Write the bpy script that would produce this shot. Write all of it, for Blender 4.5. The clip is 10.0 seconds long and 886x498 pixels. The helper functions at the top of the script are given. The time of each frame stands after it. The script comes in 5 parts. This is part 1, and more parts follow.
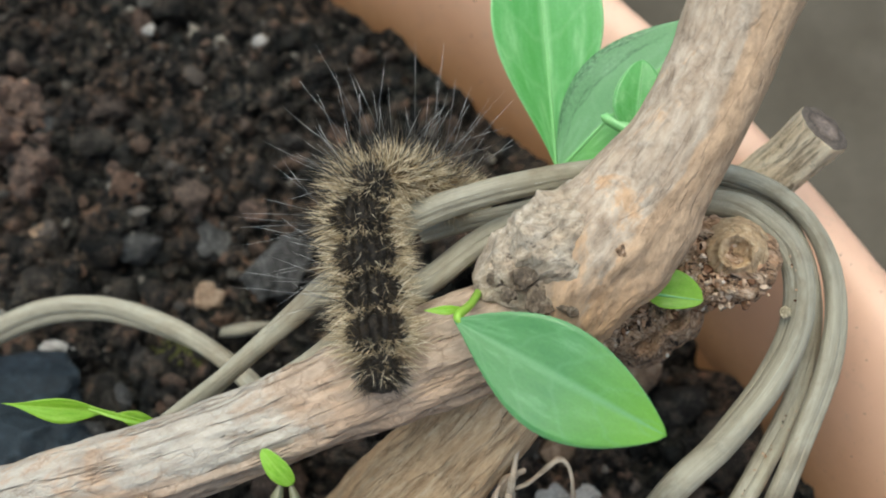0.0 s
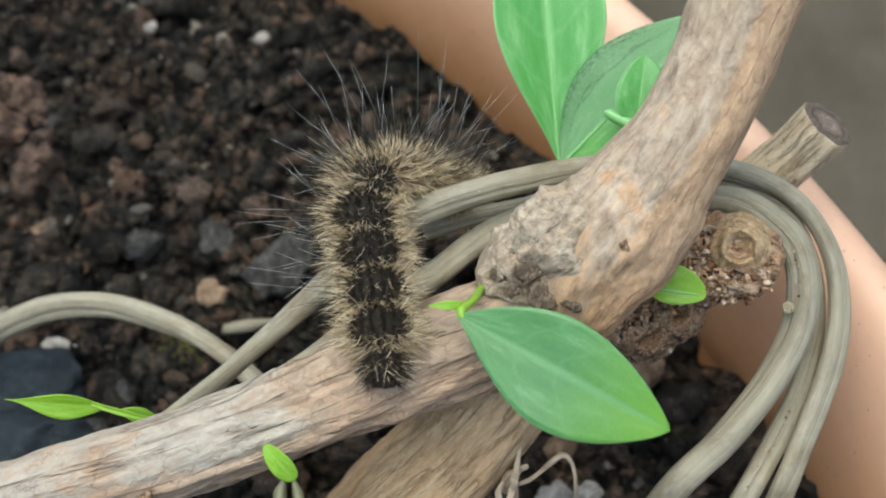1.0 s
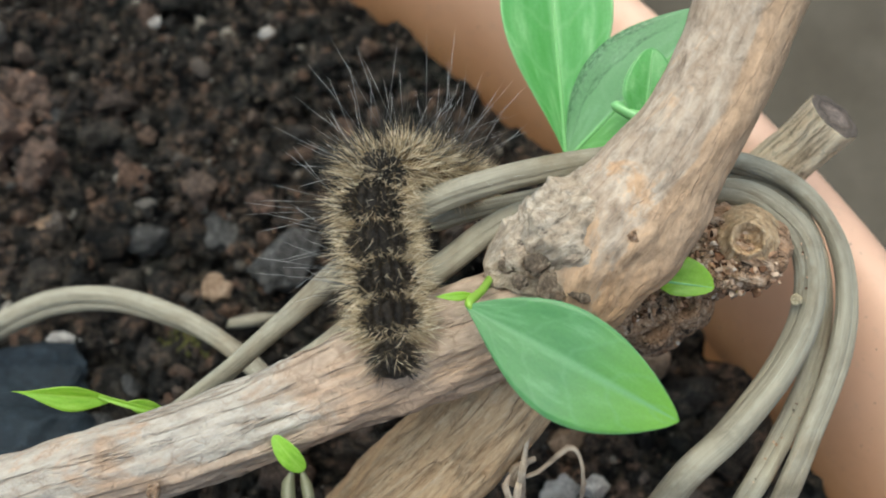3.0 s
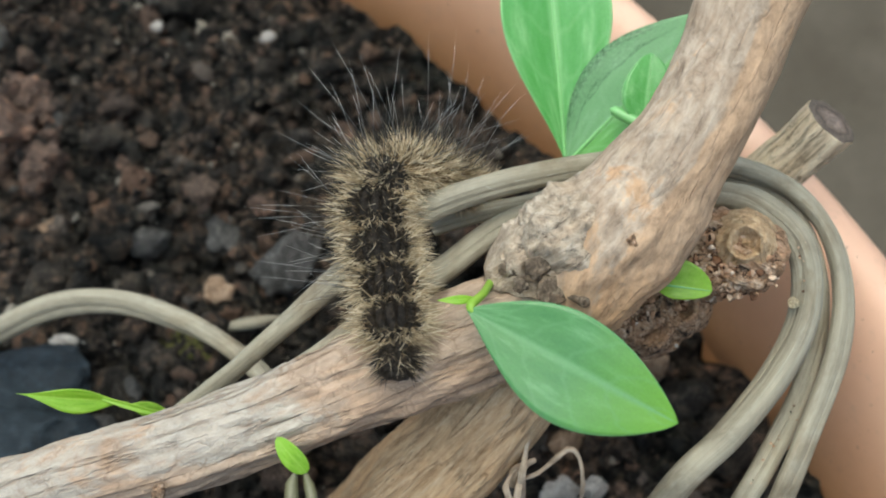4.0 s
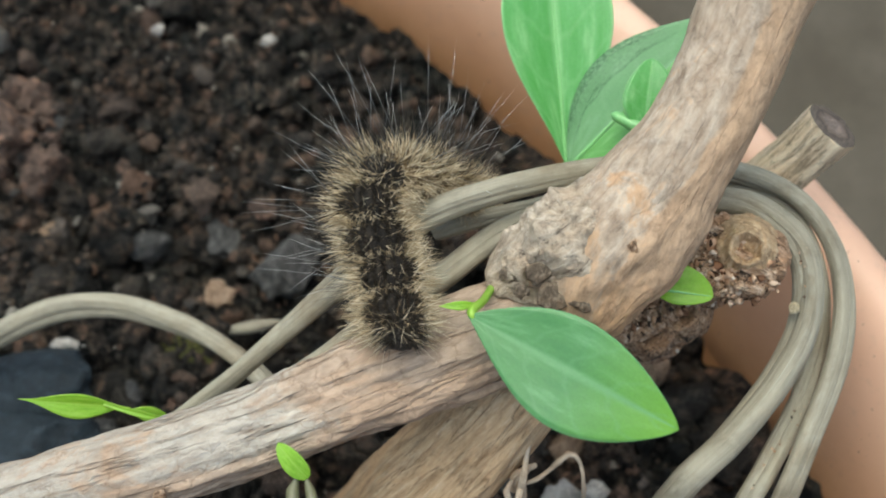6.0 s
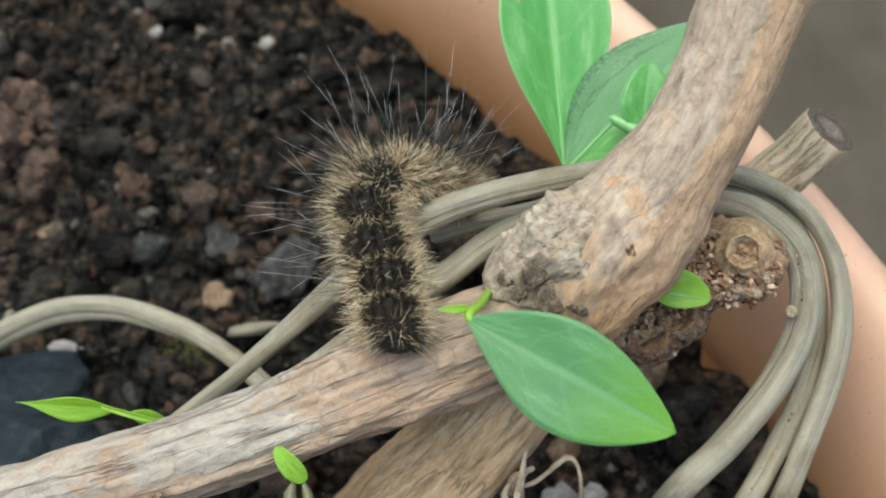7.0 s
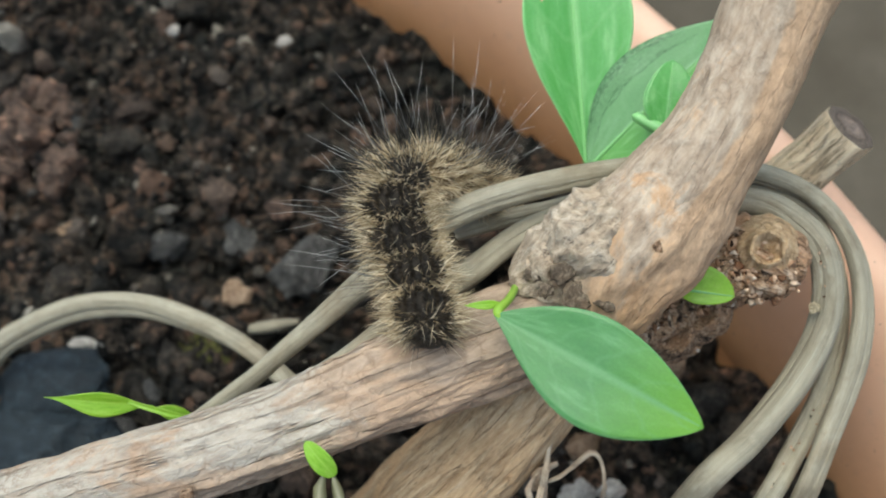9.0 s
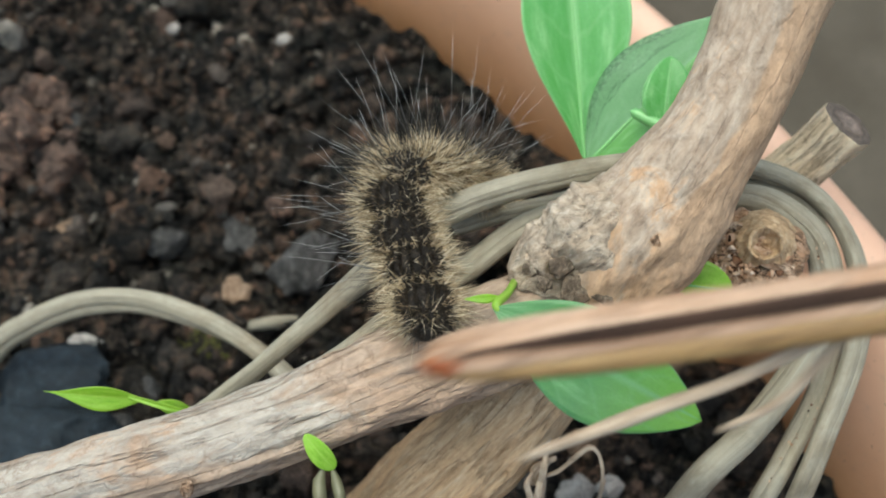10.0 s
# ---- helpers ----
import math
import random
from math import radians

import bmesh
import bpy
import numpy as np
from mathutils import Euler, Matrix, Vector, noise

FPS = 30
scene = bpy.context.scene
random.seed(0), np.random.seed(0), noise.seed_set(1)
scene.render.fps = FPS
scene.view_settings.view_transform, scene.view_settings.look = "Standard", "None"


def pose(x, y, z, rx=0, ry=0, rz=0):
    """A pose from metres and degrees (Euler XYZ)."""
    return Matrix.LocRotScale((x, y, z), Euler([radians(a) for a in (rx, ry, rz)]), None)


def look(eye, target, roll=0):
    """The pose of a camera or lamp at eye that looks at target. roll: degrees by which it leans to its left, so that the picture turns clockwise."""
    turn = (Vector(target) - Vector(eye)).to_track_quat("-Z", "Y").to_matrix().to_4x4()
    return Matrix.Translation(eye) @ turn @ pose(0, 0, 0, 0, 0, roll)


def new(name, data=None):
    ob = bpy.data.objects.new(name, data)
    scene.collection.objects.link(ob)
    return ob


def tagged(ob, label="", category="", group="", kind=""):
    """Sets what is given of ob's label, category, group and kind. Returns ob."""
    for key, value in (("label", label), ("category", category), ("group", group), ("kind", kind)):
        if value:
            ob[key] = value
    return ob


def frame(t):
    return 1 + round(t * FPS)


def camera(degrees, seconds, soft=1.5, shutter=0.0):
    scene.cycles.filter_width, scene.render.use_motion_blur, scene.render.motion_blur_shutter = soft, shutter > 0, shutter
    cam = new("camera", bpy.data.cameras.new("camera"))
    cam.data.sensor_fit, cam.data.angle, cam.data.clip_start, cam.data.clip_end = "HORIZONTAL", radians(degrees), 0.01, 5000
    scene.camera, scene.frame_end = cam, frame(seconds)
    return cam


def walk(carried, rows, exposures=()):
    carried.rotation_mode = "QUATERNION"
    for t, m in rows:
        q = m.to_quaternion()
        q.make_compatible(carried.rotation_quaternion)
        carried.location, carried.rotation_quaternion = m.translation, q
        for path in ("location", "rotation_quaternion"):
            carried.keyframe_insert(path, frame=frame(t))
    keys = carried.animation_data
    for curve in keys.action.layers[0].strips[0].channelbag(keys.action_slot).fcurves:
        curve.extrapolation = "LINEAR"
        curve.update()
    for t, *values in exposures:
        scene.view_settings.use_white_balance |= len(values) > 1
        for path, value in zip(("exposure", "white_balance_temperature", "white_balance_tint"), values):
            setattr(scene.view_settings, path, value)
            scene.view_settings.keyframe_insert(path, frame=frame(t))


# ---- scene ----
cam = camera(41.4, 10.0, soft=1.9, shutter=0.5)
cam.data.dof.use_dof, cam.data.dof.focus_distance, cam.data.dof.aperture_fstop = True, 0.204, 17.0
EYE, TILT = 0.272, -65.0
ROWS = [                                  # seconds; metres right, ahead, up of the first eye; yaw, pitch, roll
    (0.0, 0.00000, 0.00000, 0.00000, 0.000, 0.000, -0.000),
    (0.5, 0.00022, 0.00022, -0.00003, 0.095, -0.019, 0.026),
    (1.0, -0.00029, 0.00021, -0.00080, 0.057, -0.000, 0.034),
    (1.5, -0.00043, 0.00052, -0.00074, 0.127, -0.042, 0.045),
    (2.0, -0.00045, 0.00090, 0.00014, 0.094, -0.065, 0.068),
    (2.5, -0.00109, 0.00156, -0.00193, 0.074, 0.017, 0.037),
    (4.0, -0.00241, -0.00190, -0.00193, -0.093, 0.097, 0.037),
    (4.5, -0.00230, -0.00187, -0.00224, -0.058, 0.053, 0.037),
    (5.0, -0.00260, -0.00226, -0.00309, -0.091, 0.158, 0.054),
    (5.5, -0.00262, -0.00205, -0.00191, -0.061, 0.062, 0.035),
    (7.0, -0.00221, -0.00197, -0.00039, -0.108, 0.097, 0.001),
    (7.5, -0.00324, -0.00257, -0.00211, -0.100, 0.111, -0.018),
    (8.0, -0.00402, -0.00296, -0.00301, -0.093, 0.145, -0.037),
    (8.5, -0.00340, -0.00297, -0.00048, -0.053, 0.087, -0.025),
    (9.0, -0.00732, -0.00346, -0.00112, -0.224, 0.127, -0.057),
    (9.5, -0.00838, -0.00464, -0.00218, -0.256, 0.221, -0.074),
    (10.0, -0.00738, -0.00429, -0.00262, -0.283, 0.271, -0.098),
]
walk(cam, [(t, pose(0, 0, EYE, TILT, 0, 0) @ pose(x, y, z, 90 + pitch, roll, yaw)) for t, x, y, z, yaw, pitch, roll in ROWS], [(0.0, 0.44, 6200, -4), (10.0, 0.44, 6200, -4)])

# ---- light: a bright overcast sky ----
world = bpy.data.worlds.new("sky")
scene.world = world
world.use_nodes = True
wn = world.node_tree
sky = wn.nodes.new("ShaderNodeTexSky")
sky.sky_type, sky.sun_disc = "NISHITA", False
sky.sun_elevation, sky.sun_rotation = radians(78), radians(-45)
sky.air_density, sky.dust_density, sky.ozone_density = 1.0, 5.0, 0.8
wn.links.new(sky.outputs[0], wn.nodes["Background"].inputs[0])
wn.nodes["Background"].inputs[1].default_value = 0.17
sun = new("sun", bpy.data.lights.new("sun", "SUN"))
sun.data.energy, sun.data.angle, sun.data.color = 1.1, radians(70), (1.0, 0.98, 0.93)
sun.matrix_world = look((-0.1, 0.1, 0.95), (0, 0, 0))

# ---- shapes in numbers ----
VIEW = Vector((0, -0.4226, 0.9063))      # the side from which the pot is looked into
RIGHT, AWAY = Vector((1, 0, 0)), Vector((0, 0.9063, 0.4226))
PLACE = {}


def lattice(ix, iy, iz, seed):
    h = (ix * 374761393 + iy * 668265263 + iz * 2147483647 + seed * 144665) & 0xFFFFFFFF
    h = ((h ^ (h >> 13)) * 1274126177) & 0xFFFFFFFF
    h = ((h ^ (h >> 16)) * 2246822519) & 0xFFFFFFFF
    return ((h ^ (h >> 13)) & 0xFFFF) / 32767.5 - 1.0


def grit(p, seed=0):
    """Smooth random values from -1 to 1 at the points p (n, 3)."""
    b = np.floor(p).astype(np.int64)
    f = p - b
    f = f * f * (3 - 2 * f)
    total = np.zeros(len(p))
    for dx in (0, 1):
        for dy in (0, 1):
            for dz in (0, 1):
                w = (f[:, 0] if dx else 1 - f[:, 0]) * (f[:, 1] if dy else 1 - f[:, 1]) * (f[:, 2] if dz else 1 - f[:, 2])
                total += w * lattice(b[:, 0] + dx, b[:, 1] + dy, b[:, 2] + dz, seed)
    return total


def layered(p, octaves=3, seed=0):
    total, amp = np.zeros(len(p)), 1.0
    for k in range(octaves):
        total += amp * grit(p * 2 ** k, seed + 17 * k)
        amp *= 0.5
    return total


def spline(pts, n):
    """n points evenly along a smooth curve through rows of numbers, and the share of the way at each."""
    pts = np.array(pts, float)
    k = len(pts)
    ext = np.vstack([2 * pts[0] - pts[1], pts, 2 * pts[-1] - pts[-2]])
    fine = []
    for i in range(k - 1):
        a, b, c, d = ext[i:i + 4]
        for u in np.linspace(0, 1, 24, endpoint=False):
            fine.append(0.5 * (2 * b + (c - a) * u + (2 * a - 5 * b + 4 * c - d) * u * u + (3 * b - a - 3 * c + d) * u ** 3))
    fine.append(pts[-1])
    fine = np.array(fine)
    s = np.r_[0, np.cumsum(np.linalg.norm(np.diff(fine[:, :3], axis=0), axis=1))]
    at = np.linspace(0, s[-1], n)
    return np.stack([np.interp(at, s, fine[:, c]) for c in range(fine.shape[1])], 1), at


def mesh(name, verts, faces, mats, grain=None, slots=None, smooth=True):
    me = bpy.data.meshes.new(name)
    me.from_pydata(np.asarray(verts, float).tolist(), [], faces.tolist() if isinstance(faces, np.ndarray) else faces)
    for m in (mats if isinstance(mats, (list, tuple)) else [mats]):
        me.materials.append(m)
    if grain is not None:
        me.attributes.new("grain", "FLOAT_VECTOR", "POINT").data.foreach_set("vector", np.asarray(grain, np.float32).ravel())
    if slots is not None:
        me.polygons.foreach_set("material_index", np.asarray(slots, np.int32))
    me.polygons.foreach_set("use_smooth", np.full(len(me.polygons), smooth))
    me.update()
    return me


def thing(name, at, data=None, label="", category="", group="", kind=""):
    ob = new(name, data)
    ob.location = at
    PLACE[ob.name] = Vector(at)
    return tagged(ob, label, category, group, kind)


def part(name, data, parent, at=None, label=""):
    """A mesh under a thing or a part; at: its origin in the world."""
    ob = new(name, data)
    at = Vector(at) if at is not None else PLACE[parent.name]
    ob.parent = parent
    ob.location = at - PLACE[parent.name]
    PLACE[ob.name] = at
    return tagged(ob, label)


def tube(pts, radii, around=40, along=120, rough=(), round_ends=(False, False), flat=1.0, seed=0, dents=()):
    """A limb along a smooth line, relative to its first point: verts, faces, grain and slots (1 on the cut ends).
    rough: rows of (height, size round, size along) in metres, or 4 with a list of weights along."""
    pts = np.array(pts, float)
    rows, s = spline(np.c_[pts - pts[0], np.array(radii, float)], along)
    line, rad = rows[:, :3], rows[:, 3]
    tangent = np.gradient(line, axis=0)
    tangent /= np.linalg.norm(tangent, axis=1)[:, None]
    u = np.cross(tangent[0], np.array(VIEW))
    u /= np.linalg.norm(u)
    th = np.linspace(0, 2 * np.pi, around, endpoint=False)
    share = s / s[-1]
    ring = np.stack([np.outer(rad, np.cos(th)), np.outer(rad, np.sin(th)), np.repeat(s[:, None], around, 1)], 2)
    r = np.repeat(rad[:, None], around, 1)
    for row in rough:
        weight = np.interp(share, np.linspace(0, 1, len(row[3])), row[3]) if len(row) > 3 else np.ones(along)
        r = r + weight[:, None] * row[0] * layered(ring.reshape(-1, 3) / np.array([row[1], row[1], row[2]]) + 11.3, 3, seed).reshape(along, around)
    verts = np.zeros((along, around, 3))
    for i in range(along):
        u = u - tangent[i] * (u @ tangent[i])
        u /= np.linalg.norm(u)
        w = np.cross(tangent[i], u)
        for end, e in ((0, i), (1, along - 1 - i)):
            d = e * s[-1] / (along - 1)
            if round_ends[end] and d < rad[i]:
                r[i] *= math.sqrt(max(0.02, 1 - (1 - d / rad[i]) ** 2))
        verts[i] = line[i] + np.outer(np.cos(th) * r[i], u) + np.outer(np.sin(th) * r[i], w) * flat
    verts, grain = verts.reshape(-1, 3), ring.reshape(-1, 3)
    for place, wide, deep in dents:
        gap = np.linalg.norm(verts - (np.array(place) - pts[0]), axis=1)
        verts = verts - np.outer(deep * np.exp(-(gap / wide) ** 2), np.array(VIEW))
    faces, slots = [], []
    for i in range(along - 1):
        for j in range(around):
            k = (j + 1) % around
            faces.append((i * around + j, i * around + k, (i + 1) * around + k, (i + 1) * around + j))
            slots.append(0)
    n = len(verts)
    for end, base, sg in ((0, 0, -1), (1, (along - 1) * around, 1)):
        ring, centre = verts[base:base + around], line[-end]
        extra = []
        for q in (0.93, 0.6, 0.3):
            lift = 0.06 * rad[-end] * grit(np.c_[np.cos(th) * 4 * q, np.sin(th) * 4 * q, th * 0 + seed], seed + 5)
            extra.append(centre + (ring - centre) * q + np.outer(lift + (0.05 * rad[-end] if q < 0.95 else 0), tangent[-end] * sg))
        start = n
        verts = np.vstack([verts, *extra, centre[None]])
        grain = np.vstack([grain, *[grain[base:base + around] * np.array([q, q, 1]) for q in (0.93, 0.6, 0.3)], [[0, 0, grain[base][2]]]])
        n = len(verts)
        rings = [base, start, start + around, start + 2 * around]
        for a, b in zip(rings, rings[1:]):
            for j in range(around):
                k = (j + 1) % around
                q = (a + j, b + j, b + k, a + k)
                faces.append(q if end == 0 else q[::-1])
                slots.append(1)
        for j in range(around):
            q = (rings[-1] + j, n - 1, rings[-1] + (j + 1) % around)
            faces.append(q if end == 0 else q[::-1])
            slots.append(1)
    return verts, faces, grain, slots


def ball(sub):
    bm = bmesh.new()
    bmesh.ops.create_icosphere(bm, subdivisions=sub, radius=1)
    v, f = np.array([p.co[:] for p in bm.verts]), np.array([[p.index for p in q.verts] for q in bm.faces])
    bm.free()
    return v, f


BALLS = {k: ball(k) for k in (1, 2, 3, 4, 5)}


def lump(size, sub=3, bumps=0.25, facets=3.0, seed=0):
    """An uneven stone: half sizes in metres."""
    v, f = BALLS[sub]
    rng = np.random.default_rng(seed)
    v = v * (1 + bumps * layered(v * facets * 0.5 + seed * 3.7, 3, seed))[:, None]
    v = v * (1 + 0.1 * grit(v * 5.5, seed + 40))[:, None]
    for _ in range(5):                        # broken faces
        n = rng.normal(size=3)
        n /= np.linalg.norm(n)
        over = np.maximum(0, v @ n - rng.uniform(0.5, 0.85))
        v = v - np.outer(over * 0.9, n)
    v = v * np.array(size)
    return v, f


# ---- materials ----
def material(name, rough=0.7, metal=0.0, specular=0.5):
    m = bpy.data.materials.new(name)
    m.use_nodes = True
    b = m.node_tree.nodes["Principled BSDF"]
    b.inputs["Roughness"].default_value, b.inputs["Metallic"].default_value = rough, metal
    b.inputs["Specular IOR Level"].default_value = specular
    return m, m.node_tree, b


def ramp(nt, source, stops):
    r = nt.nodes.new("ShaderNodeValToRGB")
    e = r.color_ramp.elements
    while len(e) < len(stops):
        e.new(0.5)
    for el, (p, c) in zip(e, stops):
        el.position, el.color = p, (*c, 1) if len(c) == 3 else c
    nt.links.new(source, r.inputs[0])
    return r.outputs[0]


def noise_tex(nt, coord, scale, detail=4, rough=0.6, stretch=None, distort=0.0):
    if stretch:
        mp = nt.nodes.new("ShaderNodeMapping")
        mp.inputs["Scale"].default_value = stretch
        nt.links.new(coord, mp.inputs[0])
        coord = mp.outputs[0]
    n = nt.nodes.new("ShaderNodeTexNoise")
    n.inputs["Scale"].default_value, n.inputs["Detail"].default_value = scale, detail
    n.inputs["Roughness"].default_value, n.inputs["Distortion"].default_value = rough, distort
    nt.links.new(coord, n.inputs["Vector"])
    return n.outputs[0]


def mix(nt, a, b, factor, mode="MIX"):
    n = nt.nodes.new("ShaderNodeMix")
    n.data_type, n.blend_type = "RGBA", mode
    for value, socket in ((a, n.inputs[6]), (b, n.inputs[7]), (factor, n.inputs[0])):
        if isinstance(value, bpy.types.NodeSocket):
            nt.links.new(value, socket)
        elif isinstance(value, tuple):
            socket.default_value = (*value, 1)
        else:
            socket.default_value = value
    return n.outputs[2]


def bump(nt, bsdf, height, distance, strength=1.0, before=None):
    n = nt.nodes.new("ShaderNodeBump")
    n.inputs["Distance"].default_value, n.inputs["Strength"].default_value = distance, strength
    nt.links.new(height, n.inputs["Height"])
    if before:
        nt.links.new(before, n.inputs["Normal"])
    nt.links.new(n.outputs[0], bsdf.inputs["Normal"])
    return n.outputs[0]


def attribute(nt, name):
    a = nt.nodes.new("ShaderNodeAttribute")
    a.attribute_name = name
    return a.outputs["Vector"]


def objcoord(nt):
    return nt.nodes.new("ShaderNodeTexCoord").outputs["Object"]


def bark(name, tones, patch, crack=(0.09, 0.06, 0.04), cracks=0.32, fibre=700, along=0.12, patches=70, rough=0.8, depth=0.0004, plates=0.5, plate=330, soften=0.8, bare=None, flank=None, foot=None, split=0.8, furrow=0.0, furrows=260, reach=0.05):
    """Wood or bark: tones from dark to light, patches of another colour, dark cracks along the grain and round small plates."""
    m, nt, b = material(name, rough, 0, 0.3)
    g = attribute(nt, "grain")
    fine = noise_tex(nt, g, fibre, 6, 0.7, (1, 1, along), 0.5)
    c = ramp(nt, fine, [(0.3, tones[0]), (0.5, tones[1]), (0.7, tones[2])])
    big = noise_tex(nt, g, patches, 6, 0.7, (1, 1, 0.45), 0.6)
    c = mix(nt, c, patch, ramp(nt, big, [(0.5, (0, 0, 0)), (0.62, (0.75, 0.75, 0.75))]))
    if bare:                                  # warmer wood where the outer bark has gone: on one flank, or near the foot
        sep = nt.nodes.new("ShaderNodeSeparateXYZ")
        nt.links.new(g, sep.inputs[0])
        for axis, limits in ((0, flank), (2, foot)):
            if limits:
                span = nt.nodes.new("ShaderNodeMapRange")
                span.inputs["From Min"].default_value, span.inputs["From Max"].default_value = limits
                nt.links.new(sep.outputs[axis], span.inputs[0])
                uneven = nt.nodes.new("ShaderNodeMath")
                uneven.operation = "MULTIPLY_ADD"
                nt.links.new(big, uneven.inputs[0])
                uneven.inputs[1].default_value = 1.6
                nt.links.new(span.outputs[0], uneven.inputs[2])
                c = mix(nt, c, ramp(nt, fine, [(0.3, tuple(q * 0.6 for q in bare)), (0.65, bare)]), ramp(nt, uneven.outputs[0], [(0.88, (0, 0, 0)), (1.0, (0.6, 0.6, 0.6))]))
    grey = noise_tex(nt, g, patches * 4.3, 5, 0.75, (1, 1, 0.6), 0.5)
    c = mix(nt, c, ramp(nt, grey, [(0.34, (0.5, 0.48, 0.46)), (0.5, (1.0, 1.0, 1.0)), (0.66, (1.22, 1.22, 1.2))]), soften, "MULTIPLY")
    cr = noise_tex(nt, g, fibre * 0.35, 5, 0.75, (1, 1, along * split), 0.8)
    mask = ramp(nt, cr, [(cracks - 0.05, (1, 1, 1)), (cracks + 0.02, (0, 0, 0))])
    c = mix(nt, c, crack, mask)
    wob = nt.nodes.new("ShaderNodeVectorMath")
    wob.operation = "MULTIPLY_ADD"
    jit = nt.nodes.new("ShaderNodeTexNoise")
    jit.inputs["Scale"].default_value, jit.inputs["Detail"].default_value = plate * 1.3, 3
    nt.links.new(g, jit.inputs["Vector"])
    nt.links.new(jit.outputs["Color"], wob.inputs[0])
    wob.inputs[1].default_value = (0.0045, 0.0045, 0.0045)
    nt.links.new(g, wob.inputs[2])
    mp = nt.nodes.new("ShaderNodeMapping")
    mp.inputs["Scale"].default_value = (1, 1, max(0.3, along * 1.6))
    nt.links.new(wob.outputs[0], mp.inputs[0])
    vo = nt.nodes.new("ShaderNodeTexVoronoi")
    vo.feature = "DISTANCE_TO_EDGE"
    vo.inputs["Scale"].default_value = plate
    nt.links.new(mp.outputs[0], vo.inputs["Vector"])
    where = ramp(nt, noise_tex(nt, g, patches * 2.2, 3, 0.6), [(0.45, (0, 0, 0)), (0.6, (plates, plates, plates))])
    edge = mix(nt, (0.0, 0.0, 0.0), ramp(nt, vo.outputs["Distance"], [(0.0, (1, 1, 1)), (0.07, (0, 0, 0))]), where)
    c = mix(nt, c, crack, edge)
    if furrow:                                # long wandering splits along the grain
        wander = noise_tex(nt, g, furrows, 4, 0.55, (1, 1, reach), 0.35)
        gap = ramp(nt, wander, [(0.468, (0, 0, 0)), (0.492, (1, 1, 1)), (0.498, (1, 1, 1)), (0.525, (0, 0, 0))])
        gaps = mix(nt, (0.0, 0.0, 0.0), gap, ramp(nt, noise_tex(nt, g, patches * 1.4, 3, 0.6), [(0.36, (0, 0, 0)), (0.52, (furrow, furrow, furrow))]))
        c = mix(nt, c, crack, gaps)
    nt.links.new(c, b.inputs["Base Color"])
    first = bump(nt, b, fine, depth, 0.8)
    second = bump(nt, b, cr, depth * 2, 0.7, first)
    if furrow:
        second = bump(nt, b, mix(nt, (1.0, 1.0, 1.0), (0.0, 0.0, 0.0), gaps), depth * 2.5, 0.9, second)
    if plates > 0.1:
        lift = ramp(nt, vo.outputs["Distance"], [(0.0, (0, 0, 0)), (0.12, (1, 1, 1))])
        bump(nt, b, lift, depth * 0.8, 0.6 * plates, second)
    return m


BARK_PALE = bark("pale_bark", [(0.35, 0.29, 0.23), (0.425, 0.37, 0.308), (0.49, 0.445, 0.385)], (0.44, 0.36, 0.29), crack=(0.22, 0.145, 0.095), patches=60, fibre=900, along=0.3, cracks=0.31, plates=0.6, plate=360, soften=0.35, bare=(0.5, 0.33, 0.215), flank=(0.001, 0.009), foot=(0.095, 0.2), split=0.5, depth=0.00045, furrow=0.45, furrows=280, reach=0.06)
BARK_STUMP = bark("peeling_bark", [(0.31, 0.222, 0.155), (0.4, 0.308, 0.228), (0.48, 0.395, 0.31)], (0.52, 0.445, 0.365), crack=(0.27, 0.18, 0.115), fibre=450, along=0.35, patches=110, cracks=0.3, plates=0.3, plate=250, depth=0.0003, soften=0.75, bare=(0.56, 0.34, 0.185), flank=(-0.0005, -0.0062), foot=(0.075, 0.14), furrow=0.2, furrows=240, reach=0.2)
BARK_BROWN = bark("brown_bark", [(0.33, 0.205, 0.11), (0.5, 0.345, 0.2), (0.62, 0.475, 0.32)], (0.58, 0.36, 0.19), crack=(0.15, 0.08, 0.04), patches=80, fibre=900, along=0.14, cracks=0.36, plates=0.3, soften=0.4, depth=0.0005, split=0.5, furrow=0.25, furrows=420, reach=0.1)
BARK_DRY = bark("cracked_dry_wood", [(0.52, 0.38, 0.235), (0.7, 0.55, 0.37), (0.8, 0.68, 0.5)], (0.64, 0.45, 0.27), crack=(0.09, 0.06, 0.04), cracks=0.32, fibre=800, along=0.1, plates=0.45, plate=420, soften=0.35, furrow=0.4, furrows=600, reach=0.08)
BARK_GRITTY = bark("gritty_knotted_bark", [(0.1, 0.05, 0.026), (0.43, 0.27, 0.165), (0.7, 0.55, 0.42)], (0.48, 0.28, 0.16), crack=(0.022, 0.012, 0.008), fibre=900, along=0.9, patches=220, cracks=0.43, depth=0.0012, plates=1.0, plate=520)
TORN = bark("torn_grey_wood", [(0.3, 0.225, 0.16), (0.46, 0.375, 0.285), (0.57, 0.49, 0.395)], (0.42, 0.315, 0.22), crack=(0.08, 0.058, 0.042), fibre=600, along=0.8, patches=160, cracks=0.38, depth=0.0009, plates=0.5, plate=420)
CUT_DARK = bark("weathered_cut_wood", [(0.06, 0.048, 0.038), (0.15, 0.125, 0.1), (0.3, 0.265, 0.23)], (0.1, 0.078, 0.06), fibre=900, along=1, patches=300)


